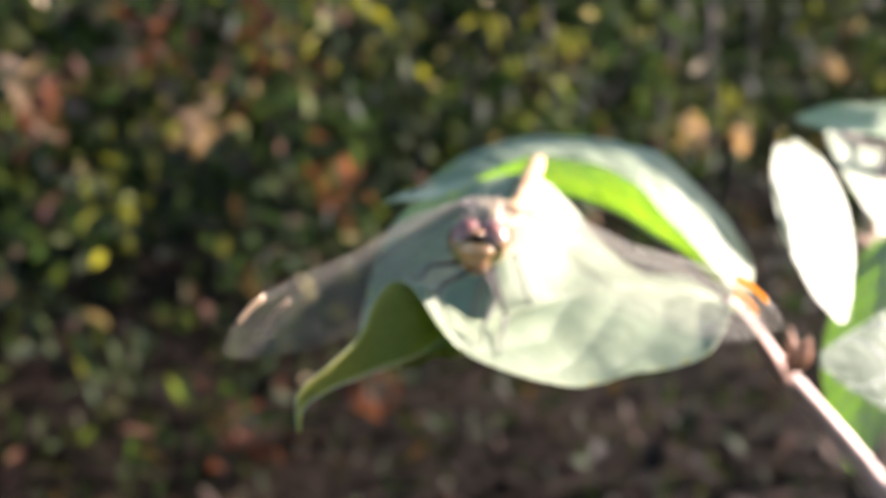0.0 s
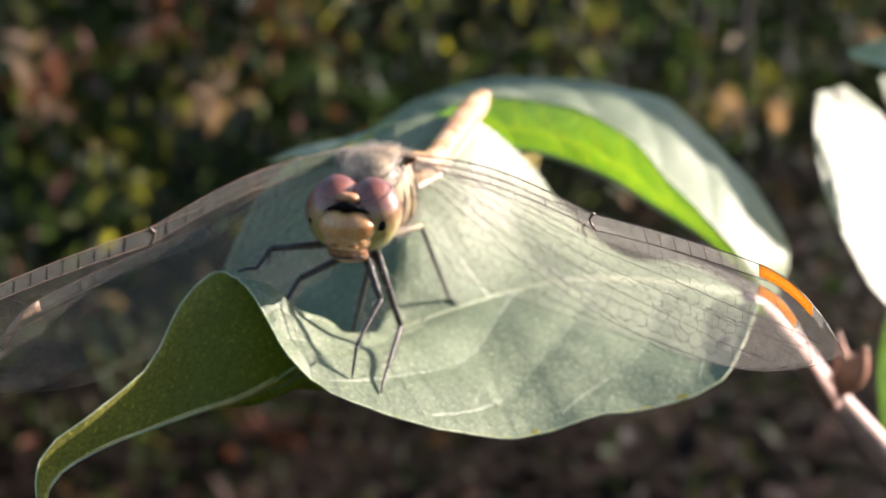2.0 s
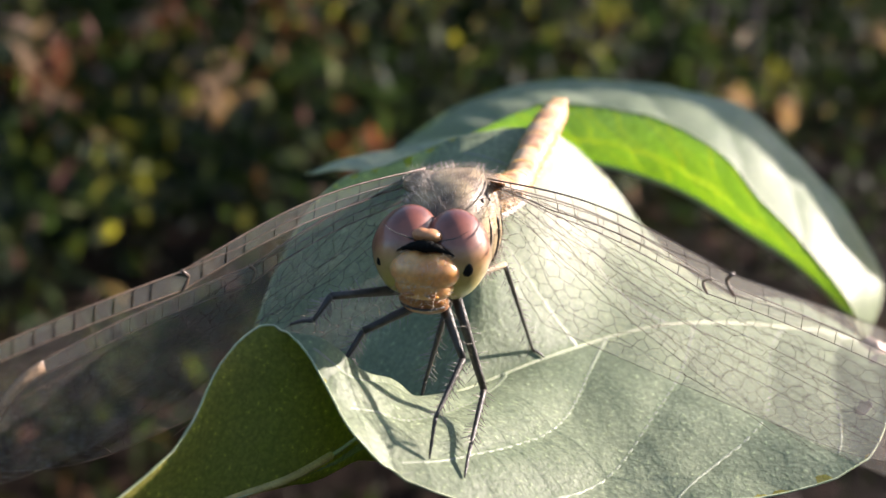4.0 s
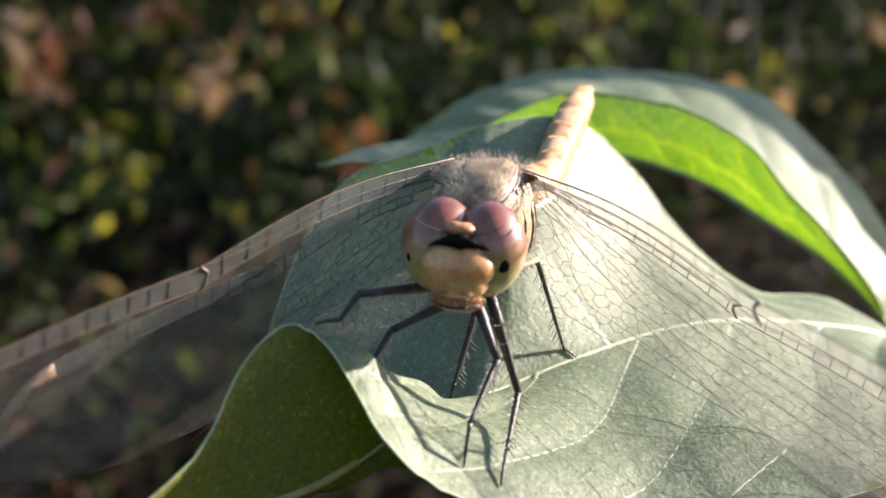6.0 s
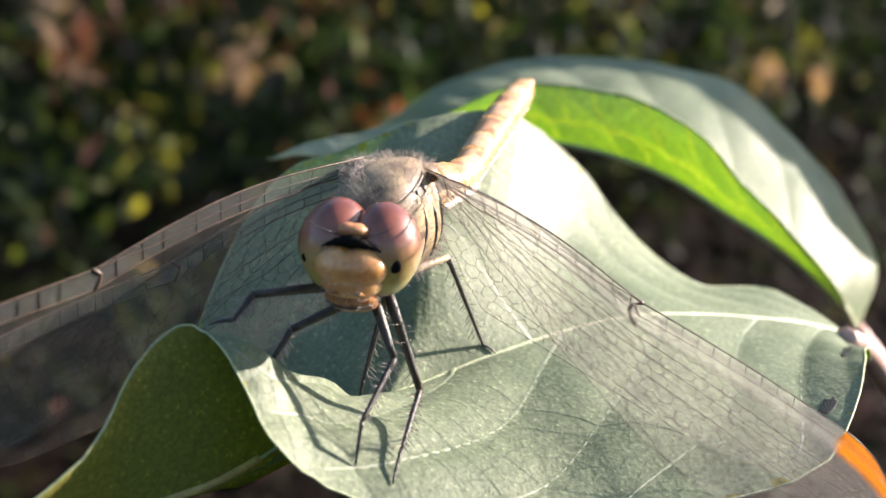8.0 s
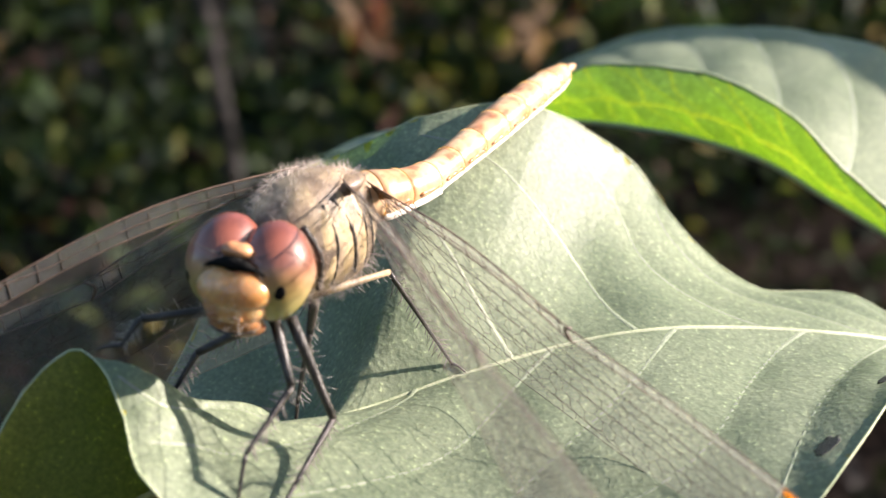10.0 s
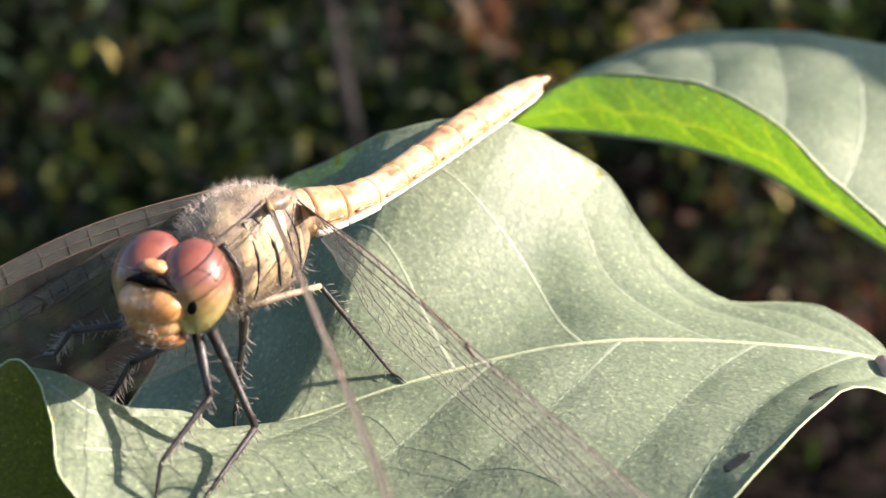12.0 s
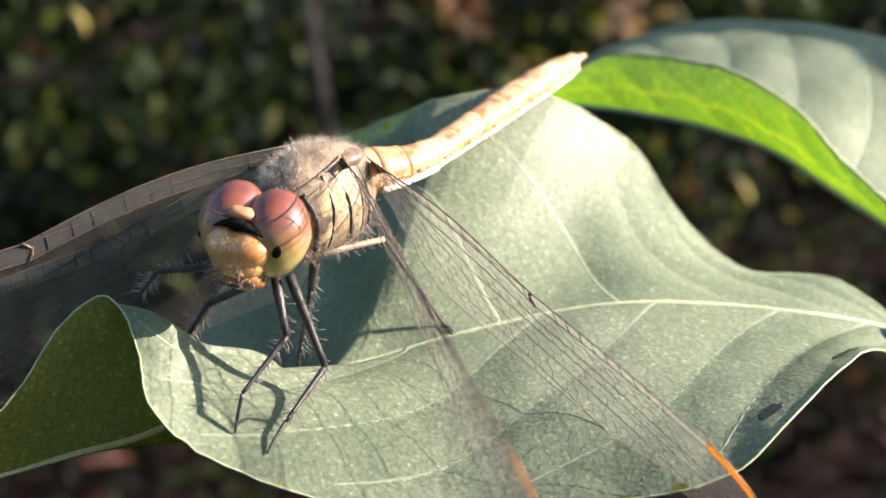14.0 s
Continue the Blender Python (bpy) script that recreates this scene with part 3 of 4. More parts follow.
# ---- the branch with its leaves ----
def branch():
    b = thing("branch", (50.5, 178, -19.3), "leafy shrub twig with grey-green leaves and pinkish bark", "branch")
    # the stem runs down out of sight to the soil
    part("stem", Shape().tube(spline([(46, 176, -14), (50.5, 178, -18.8), (56, 181, -24.5), (66, 184, -36), (86, 192, -62), (105, 205, -120), (100, 250, -330), (80, 330, -660)], 60), [1.2 + 0.02 * i for i in range(61)], 12), TWIG, b, "brownish pink woody stem")
    for k, (dx, dz, l) in enumerate(((-0.6, 1.0, 6.5), (0.9, 1.0, 5.0), (0.2, 0.7, 4.2))):
        s = Shape().tube(spline([(50.5, 177, -17.5), (51 + dx, 175.5, -15.5), (50.8 + dx * 1.9, 174.5, -17.5 + l)], 8), [1.3, 1.6, 1.75, 1.7, 1.5, 1.2, 0.85, 0.45, 0.08], 9, 0.7)
        part("bud", s, BUD, b, "reddish brown pointed bud")
    # the leaf that carries the dragonfly: hollow below it, raised at its far side, folded over towards its tip
    first = Blade([
        ((37.5, 157.6, -7.4), (37.4, 158.4, -7.0), (37.2, 159.4, -6.8)),
        ((37.5, 154.3, -8.1), (35.0, 157.4, -6.2), (34.6, 161.6, -5.1)),
        ((35.2, 147.4, -6.4), (31.2, 154.8, -5.4), (31.2, 162.0, -3.4)),
        ((32.2, 138.9, -8.8), (25.8, 152.0, -4.8), (25.6, 160.0, -3.0)),
        ((28.7, 134.8, -12.0), (20.5, 148.6, -4.6), (20.6, 161.3, 0.9)),
        ((20.5, 132.5, -13.7), (15.7, 146.0, -5.3), (17.2, 162.0, 5.6)),
        ((13.9, 130.0, -14.8), (10.5, 142.0, -6.6), (12.2, 156.3, 9.2)),
        ((7.0, 126.4, -12.7), (6.2, 139.0, -8.0), (5.5, 152.5, 9.0)),
        ((2.5, 124.9, -10.7), (3.6, 136.0, -8.5), (0.1, 152.4, 6.7)),
        ((0.1, 124.4, -8.4), (2.0, 134.5, -9.3), (-4.9, 152.6, 4.6)),
        ((-1.4, 125.7, -6.3), (0.6, 132.6, -9.2), (-7.8, 149.5, -0.5)),
        ((-3.1, 126.6, -4.2), (-1.2, 130.6, -10.4), (-9.4, 143.0, -8.0)),
        ((-5.0, 126.9, -3.3), (-3.8, 128.4, -11.7), (-9.3, 134.5, -12.0)),
        ((-7.0, 125.7, -5.2), (-6.6, 126.8, -12.5), (-9.6, 128.5, -13.2)),
        ((-8.5, 123.7, -8.8), (-9.1, 125.0, -13.3), (-9.8, 126.0, -13.2)),
        ((-11.2, 121.5, -11.5), (-11.3, 122.8, -14.0), (-11.8, 123.6, -12.6)),
        ((-14.2, 119.8, -14.1), (-13.8, 121.0, -15.6), (-14.0, 121.4, -15.0)),
        ((-14.3, 119.5, -17.9), (-14.1, 119.6, -18.0), (-14.0, 119.7, -18.0)),
    ], brim=[None] * 2 + [(32.7, 151.1, -6.7), (28.2, 146.1, -7.6), (23.6, 141.9, -8.3), (17.3, 138.9, -9.2)] + [(12.2, 136.0, -10.2), (6.6, 132.6, -9.2), (3.0, 130.4, -8.2), (1.6, 132.0, -7.0), (0.3, 129.8, -6.3), (-1.4, 128.2, -5.0)] + [None] * 6, crease=[0] * 8 + [0.3, 0.7] + [1] * 8, wave=0.25, seed=1, quilt=(10, 0.28), hollow=(0, 0, 0, 0, 0, 0, 1.2, 2.4, -3.5, -6.0, -5.0, -3.0, -1.0, 0, 0, 0, 0, 0))
    ob = leaf(b, first, (36.9, 162.2, -7.4), 10, "broad grey-green leaf, hollow and folded over at its tip", rib=0.26, until=0.50, until_far=0.36)
    part("midrib", first.line([(0.66, 0), (0.75, 0), (0.86, 0), (0.98, 0)], 40, 0.30, 0.12, 0.0, 8), TIP_RIB, ob, "thick yellowish midrib under the tip")
    part("underside", first.below(0.1), UNDERSIDE, ob, "dark olive lower skin of the leaf")
    # dark patches that paint the shade in two dents of the curled margin
    for spot, size in (((30.6, 139.4, -9.4), (1.0, 0.45)), ((33.6, 147.2, -6.9), (1.5, 0.38))):
        u, v = first.nearest(spot)
        c, n = first.at(u, v), first.up(u, v)
        a = (first.at(u + 0.01, v) - first.at(u - 0.01, v)).normalized()
        part("dent_shade", Shape().ball(c + n * 0.02, (a * size[0], n.cross(a) * size[1], n * 0.025), 8, 24, lambda x, y, z: (x * (1 + 0.5 * noise.noise(Vector((x * 2, y * 2, 1)))), y * (1 + 0.7 * noise.noise(Vector((x * 2, y * 2, 5)))), z)), DENT_SHADE, ob, "small blackish patch painting the shade in a margin dent")
    part("petiole", Shape().tube(spline([(36.2, 156.6, -6.9), (38.4, 158.6, -8.2), (43.6, 166, -13), (49.6, 176.5, -18.8)], 16), 0.95, 10), TWIG, b, "smooth pink leaf stalk")
    # a leaf behind, folded along its midrib so that the light glows through its nearer half
    second = Blade([
        ((45.0, 185.5, -9.4), (45.2, 186, -9.4), (45.6, 186.4, -9.2)),
        ((41.0, 178.0, -4.5), (41.5, 180, -5.6), (48.6, 191, -3.5)),
        ((36.0, 173.5, 0.4), (36.0, 176, -1.2), (46.4, 195, 3.4)),
        ((31.9, 172.3, 4.4), (30.6, 176, 2.3), (42.0, 196.5, 9.0)),
        ((27.5, 171.5, 8.8), (25.7, 176.5, 5.4), (35.2, 197.5, 15.4)),
        ((22.4, 172.4, 11.7), (20.0, 175.5, 7.4), (27.5, 199, 17.6)),
        ((17.5, 172.8, 12.9), (15.0, 175.5, 8.4), (20.5, 200, 18.4)),
        ((13.1, 173.2, 13.2), (11.0, 176.0, 8.9), (12.0, 200.5, 18.2)),
        ((8.5, 175.5, 12.0), (7.0, 178.0, 9.2), (4.5, 200.5, 15.8)),
        ((3.0, 181.0, 9.8), (1.0, 185.0, 8.6), (-1.0, 199.0, 12.0)),
        ((-4.6, 191.0, 7.8), (-5.0, 191.5, 7.8), (-5.2, 192.0, 8.0)),
    ], crease=0.75, wave=0.3, seed=3, quilt=(8, 0.35))
    # veins of the glowing half, thinner skin that lets more light through: one lengthwise, the rest slanting
    def lengthwise(rise, half):
        return lambda u, v: abs(v - rise - 0.03 * math.sin(u * 7) - 0.14 * (u - 0.5)) < half * (1.1 - 0.6 * u) and u < 0.96

    def slanting(root):
        return lambda u, v: -0.97 < v < -0.05 and abs(u - root + 0.16 * (v + 0.05) - 0.02 * v * v + 0.012 * math.sin(v * 9 + root * 40)) < 0.0029

    lit = [lengthwise(-0.40, 0.034)] + [slanting(0.10 + 0.052 * k + 0.011 * math.sin(k * 2.3)) for k in range(14)]
    arched = leaf(b, second, (45.2, 186, -9.4), 8, "arched leaf folded along its midrib, glowing yellow-green in the light", rib=0.4, sides=(1,), keep=lambda u, v: not any(f(u, v) for f in lit))
    part("margin", second.line([(i / 14, -1) for i in range(15)], 90, 0.16, 0.10, 0.0), RIM, arched, "pale thick rolled leaf margin")
    for k, f in enumerate(lit):
        part("vein", second.sheet(keep=lambda u, v: f(u, v) and not any(g(u, v) for g in lit[:k])), LIT_VEIN, arched, "yellow vein with light shining through")
    part("petiole", Shape().tube(spline([(45.2, 186, -9.4), (47.5, 183.5, -13), (50.3, 179, -18)], 10), 1.0, 10), TWIG, b, "smooth pink leaf stalk")
    # a narrow leaf added beyond for the first leaf's sunlit lip, painted paler
    third = Blade([
        ((6.9, 156.8, 7.3), (7.3, 157.3, 7.7), (7.7, 158.0, 7.9)),
        ((4.1, 158.5, 7.1), (5.0, 160.0, 7.9), (5.9, 161.5, 8.8)),
        ((0.4, 160.6, 6.8), (1.5, 162.7, 7.9), (2.7, 164.7, 9.1)),
        ((-3.4, 162.9, 6.5), (-2.5, 164.5, 7.5), (-1.5, 166.1, 8.3)),
        ((-6.2, 164.6, 6.3), (-5.7, 165.6, 6.9), (-5.1, 166.6, 7.5)),
        ((-8.5, 165.9, 6.2), (-8.4, 166.0, 6.2), (-8.3, 166.2, 6.2)),
    ], wave=0.3, seed=5)
    leaf(b, third, (6.9, 156.8, 7.3), 6, "narrow added leaf painted pale green for a sunlit leaf lip", rib=0.25, mat=SUNLIT_LEAF_TONE)
    return first


def side_branch():
    b = thing("side_branch", (84, 215, -40), "second leafy twig of the same shrub with pale leaves", "branch")
    line = spline([(119, 228, 51), (110, 230, 49), (101, 243, 42), (93, 254, 18), (88, 250, 0), (84, 226, -40), (90, 222, -120), (92, 260, -340), (80, 340, -660)], 56)
    part("stem", Shape().tube(line, [1.0 + 0.035 * i for i in range(57)], 10), TWIG, b, "brownish pink woody stem")

    def plain(tip, base, near, far, seed, label, curl=0.0):
        tip, base, near, far = (Vector(v) for v in (tip, base, near, far))
        rows = []
        for k in range(8):
            u = k / 7
            m = base.lerp(tip, u) + Vector((0, -1, 0.5)) * math.sin(u * math.pi) * curl
            w = math.sin(math.pi * min(1, u * 0.9 + 0.08)) ** 0.8
            rows.append((m + near * w, m, m + far * w))
        root = min(line, key=lambda p: (p - base).length)
        part("petiole", Shape().tube(spline([base.lerp(tip, 0.02), base.lerp(root, 0.5) + Vector((0, 1, -1)), root], 10), 0.8, 8), TWIG, b, "smooth pink leaf stalk")
        return leaf(b, Blade(rows, crease=0.4, wave=0.5, seed=seed), base, 7, label, rib=0.4)

    plain((65.5, 199, -12), (62.5, 222, 19), (-8.0, -9, -1), (9.0, 11, 4), 7, "hanging pale leaf with faint side veins", 1.0)
    plain((92, 236, -2), (84, 262, 26), (-7, -8, -1), (9, 10, 3), 8, "hanging pale leaf behind another", 1.0)
    plain((60, 206, 22), (92, 211, 17), (0, -7, -3.0), (2, 7, 5), 9, "arched pale green leaf", 2.0)
    plain((43.0, 138.5, -12.5), (80, 152, -16), (-1, -4.5, -8.0), (1, 5, 7.5), 10, "sunlit pale leaf held towards the light", 1.0)
    plain((74, 218, -40), (82, 222, 2), (-9, 2, 0), (8, 2, 0), 11, "teal green shaded leaf", 1.0)
    # an unseen leaf added higher up, towards the sun, to shade the arched leaf
    plain((87, 228.5, 59), (123, 224, 46), (0, -8, -4.5), (0, 7, 4), 12, "unseen leaf added to shade the arched leaf", 0.5)


LEAF_BLADE = branch()
side_branch()


# ---- the dragonfly ----
BODY = Matrix.Translation((4.95, 134.0, 1.8)) @ pose(0, 0, 0, 18.6, 0, -16.2)
HEAD = Matrix.Translation((3.75, 129.6, 0.35)) @ pose(0, 0, 0, 4, 5, -7)
NECK = (4.4, 131.4, 0.9)


def b3(x, y, z):
    return BODY @ Vector((x, y, z))


def h3(x, y, z):
    return HEAD @ Vector((x, y, z))


def axes(m, x, y, z):
    r = m.to_3x3()
    return r @ Vector((x, 0, 0)), r @ Vector((0, y, 0)), r @ Vector((0, 0, z))


def hairs(shape, rng, count, spot, length, radius, lean):
    for _ in range(count):
        p, n = spot(rng)
        d = (n + Vector((rng.gauss(0, lean), rng.gauss(0, lean), rng.gauss(0, lean)))).normalized()
        l = rng.uniform(*length)
        bend = Vector((rng.gauss(0, 0.12), rng.gauss(0, 0.12), rng.gauss(0, 0.12))) * l
        shape.tube([p - d * 0.1, p + d * l * 0.5 + bend * 0.4, p + d * l + bend], [radius, radius * 0.75, radius * 0.2], 3)
    return shape


def head_parts(body):
    head = part("head", Shape().ball(h3(0, 0.5, -0.2), axes(HEAD, 2.4, 1.6, 2.2)), LIP, body, "rounded head with large wine-red and olive eyes", NECK)
    for s in (-1, 1):
        def squash(x, y, z, s=s):
            # the eyes lean together over the top and draw in below
            return (x * (1 - 0.14 * max(0, -z)) - 0.10 * s * max(0, z), y + 0.10 * max(0, z) ** 2, z * (0.95 if z > 0 else 1.0))
        centre = h3(1.42 * s, 0.05, 0.42)
        eye = part("eye", Shape().ball(centre, axes(HEAD, 1.92, 1.95, 2.55), 24, 32, squash), EYE_SKIN, head, "glossy compound eye, wine red above and olive below", centre)
        eye.rotation_mode = "XYZ"
        c = h3(2.28, -1.56, -0.25) if s > 0 else h3(-2.55, -1.30, -0.30)
        part("dark_spot", Shape().ball(c, axes(HEAD, 0.34, 0.13, 0.38) if s > 0 else axes(HEAD, 0.20, 0.10, 0.26), 8, 14), SPOT, eye, "black spot on the eye")
        ant = [h3(0.7 * s, -2.0, 1.15), h3(1.1 * s, -2.35, 1.3), h3(1.7 * s, -2.6, 1.5), h3(2.3 * s, -2.8, 1.9)]
        part("antenna", Shape().tube(spline(ant, 10), [0.05 - 0.0042 * i for i in range(11)], 6), BLACK, head, "short thin black feeler")

    def bump(x, y, z):
        return (x, y, z * (1 - 0.18 * math.exp(-(x / 0.3) ** 2)) if z > 0 else z)
    part("vertex", Shape().ball(h3(-0.05, -1.50, 1.38), axes(HEAD, 0.84, 0.70, 0.44), 14, 24, bump), CROWN, head, "rounded tan bump between the eyes")
    # the black hollow between the bump and the forehead, drawn out along the inner eye margins
    arc = [h3(-1.80, -1.62, 0.05), h3(-1.50, -1.86, 0.45), h3(-0.95, -2.03, 0.70), h3(-0.35, -2.08, 0.84), h3(0, -2.08, 0.84), h3(0.35, -2.08, 0.84), h3(0.95, -2.03, 0.70), h3(1.50, -1.86, 0.45), h3(1.80, -1.62, 0.05)]
    part("brow_band", Shape().tube(spline(arc, 32), [0.03 + 0.33 * math.sin(math.pi * i / 32) ** 2.4 + 0.02 * math.sin(i * 2.3) for i in range(33)], 10), SPOT, head, "black band above the face")

    def frons(x, y, z):
        groove = math.exp(-(x / 0.22) ** 2)
        square = 1 + 0.10 * (1 - z * z)
        return (x * square, y * (1 - 0.07 * groove), z - 0.22 * groove * max(0, z))
    part("forehead", Shape().ball(h3(0, -1.58, -0.52), axes(HEAD, 1.76, 1.26, 1.24), 22, 40, frons), FACE, head, "pale tan bulging forehead with a shallow middle groove")

    def plate(x, y, z):
        return (x * (1 + 0.06 * (1 - abs(z))), y, z)
    part("clypeus", Shape().ball(h3(0, -1.30, -1.36), axes(HEAD, 1.54, 1.24, 1.00), 16, 32, plate), FACE, head, "tan face plate")
    for s in (-1, 1):
        part("face_dimple", Shape().ball(h3(0.62 * s, -2.36, -1.78), axes(HEAD, 0.36, 0.09, 0.13), 8, 16), LIP, head, "brown dimple in the face plate")
    part("labrum", Shape().ball(h3(0, -1.10, -2.10), axes(HEAD, 1.32, 1.10, 0.74), 14, 28, plate), LIP, head, "brown upper lip")
    part("labium", Shape().ball(h3(0, -0.55, -2.45), axes(HEAD, 1.35, 1.0, 0.60), 14, 28), LIP, head, "brown lower lip")
    part("mouth_line", Shape().tube(spline([h3(-1.2, -1.42, -2.42), h3(-0.6, -1.86, -2.58), h3(0, -2.0, -2.62), h3(0.6, -1.86, -2.58), h3(1.2, -1.42, -2.42)], 14), 0.07, 6), BLACK, head)
    rng = random.Random(3)

    def face_spot(r):
        x, z = r.uniform(-1.6, 1.6), r.uniform(-2.6, 0.5)
        y = -1.62 - 1.1 * math.sqrt(max(0, 1 - (x / 1.75) ** 2 - ((z + 0.6) / 2.4) ** 2))
        return h3(x, y, z), (HEAD.to_3x3() @ Vector((x * 0.5, -1, z * 0.2))).normalized()
    part("face_hair", hairs(Shape(), rng, 170, face_spot, (0.2, 0.5), 0.012, 0.35), HAIR, head, "short sparse pale bristles", kind="stuff")
    return head


def thorax_parts(body):
    prof = [(-4.0, -0.6, 0.9, 1.0), (-3.2, -0.5, 1.5, 1.9), (-2.3, -0.1, 2.15, 2.6), (-1.0, 0.15, 2.5, 3.1), (0.6, 0.25, 2.6, 3.25), (2.0, 0.35, 2.35, 3.05), (3.2, 0.6, 1.8, 2.5), (4.3, 0.9, 1.35, 1.6)]
    smooth = spline([Vector((p[0], p[1], p[2])) for p in prof], 30)
    high = spline([Vector((p[3], 0, 0)) for p in prof], 30)
    loops = []
    for q, hgt in zip(smooth, high):
        loops.append([b3(q.z * math.copysign(abs(math.cos(a)) ** 0.62, math.cos(a)), q.x - 0.35 * math.sin(a) * 1.2, q.y + hgt.x * math.sin(a) * (0.9 if math.sin(a) < 0 else 1.0)) for a in (2 * math.pi * k / 36 for k in range(36))])
    th = part("thorax", Shape().rings(loops), THORAX, body, "hairy brown and straw thorax with dark seams")

    def flank(y, ang, lift=0.03):
        k = max(0, min(29.99, (y + 4.0) / 8.3 * 30))
        i = int(k)
        q, hgt = smooth[i].lerp(smooth[i + 1], k - i), high[i].lerp(high[i + 1], k - i)
        a = radians(ang)
        return b3((q.z + lift) * math.copysign(abs(math.cos(a)) ** 0.62, math.cos(a)), q.x - 0.42 * math.sin(a), q.y + (hgt.x + lift) * math.sin(a) * (0.9 if math.sin(a) < 0 else 1.0))

    for mirror in (0, 1):
        def fl(y, ang):
            return flank(y, 180 - ang if mirror else ang, 0.02)
        for y0, y1, r in ((-1.9, -1.5, 0.15), (-1.1, -0.2, 0.06), (0.3, 0.35, 0.09), (1.0, 1.6, 0.05), (1.7, 2.3, 0.08)):
            part("seam", Shape().tube(spline([fl(y0, -48), fl(y0 * 0.7 + y1 * 0.3, -25), fl(y0 * 0.4 + y1 * 0.6 + 0.2, 5), fl(y1, 42)], 16), [r * (0.6 + 0.8 * abs(math.sin(i * 1.3))) for i in range(17)], 6), BLACK, th, "dark seam on the flank")
        # slanting straw plates between the seams
        for y0, y1, a0, a1, w in ((-2.35, -2.0, -40, 26, 0.30), (-1.40, -0.75, -46, -8, 0.36), (-0.95, -0.2, 0, 40, 0.40), (-0.35, 0.25, -44, -4, 0.36), (0.15, 0.85, 4, 44, 0.38), (0.75, 1.25, -42, 0, 0.38), (1.35, 1.95, 6, 44, 0.34), (2.1, 2.6, -36, 16, 0.42)):
            verts, m = [], 7
            for i in range(13):
                k = i / 12
                half_w = w * math.sin(math.pi * (0.06 + 0.88 * k)) ** 0.55 * (1 + 0.25 * noise.noise(Vector((y0 * 3, k * 4, 7 * mirror))))
                for j in range(m):
                    q = j / (m - 1) * 2 - 1
                    yy, aa = y0 + (y1 - y0) * k + half_w * q, a0 + (a1 - a0) * k
                    verts.append(flank(yy, 180 - aa if mirror else aa, -0.02 + 0.075 * (1 - q * q) * math.sin(math.pi * k) ** 0.4))
            part("flank_plate", Shape().add(verts, [(i * m + j, i * m + j + 1, (i + 1) * m + j + 1, (i + 1) * m + j) for i in range(12) for j in range(m - 1)]), STRAW, th, "straw yellow plate on the flank")
    humps = (((2.95, 135.8, 4.75), (1.15, 1.5, 0.62)), ((6.5, 134.6, 4.55), (1.0, 1.5, 0.6)))
    for at, size in humps:
        part("shoulder", Shape().ball(at, axes(BODY, *size), 12, 20), THORAX, th, "brown hump that carries the wings")
    rng = random.Random(11)

    def top(r):
        if r.random() < 0.16:
            at, size = r.choice(humps)
            d = Vector((r.gauss(0, 1), r.gauss(0, 1), abs(r.gauss(0, 1)))).normalized()
            return Vector(at) + BODY.to_3x3() @ Vector((d.x * size[0], d.y * size[1], d.z * size[2])), BODY.to_3x3() @ d
        y, ang = r.uniform(-3.4, 3.4), r.choice((r.uniform(25, 155), r.uniform(-30, 210)))
        p = flank(y, ang, 0.0)
        return p, (p - b3(0, y, 0.2)).normalized()

    def low(r):
        y, ang = r.uniform(-3.2, 2.2), r.choice((r.uniform(-80, -30), r.uniform(210, 260)))
        p = flank(y, ang, 0.0)
        return p, (p - b3(0, y, 0.2)).normalized()
    part("hair", hairs(Shape(), rng, 2300, top, (0.22, 0.70), 0.009, 0.28), HAIR, th, "dense fine pale hair", kind="stuff")
    part("belly_hair", hairs(Shape(), rng, 500, low, (0.4, 0.9), 0.014, 0.35), HAIR, th, "fine pale hair", kind="stuff")
    return th


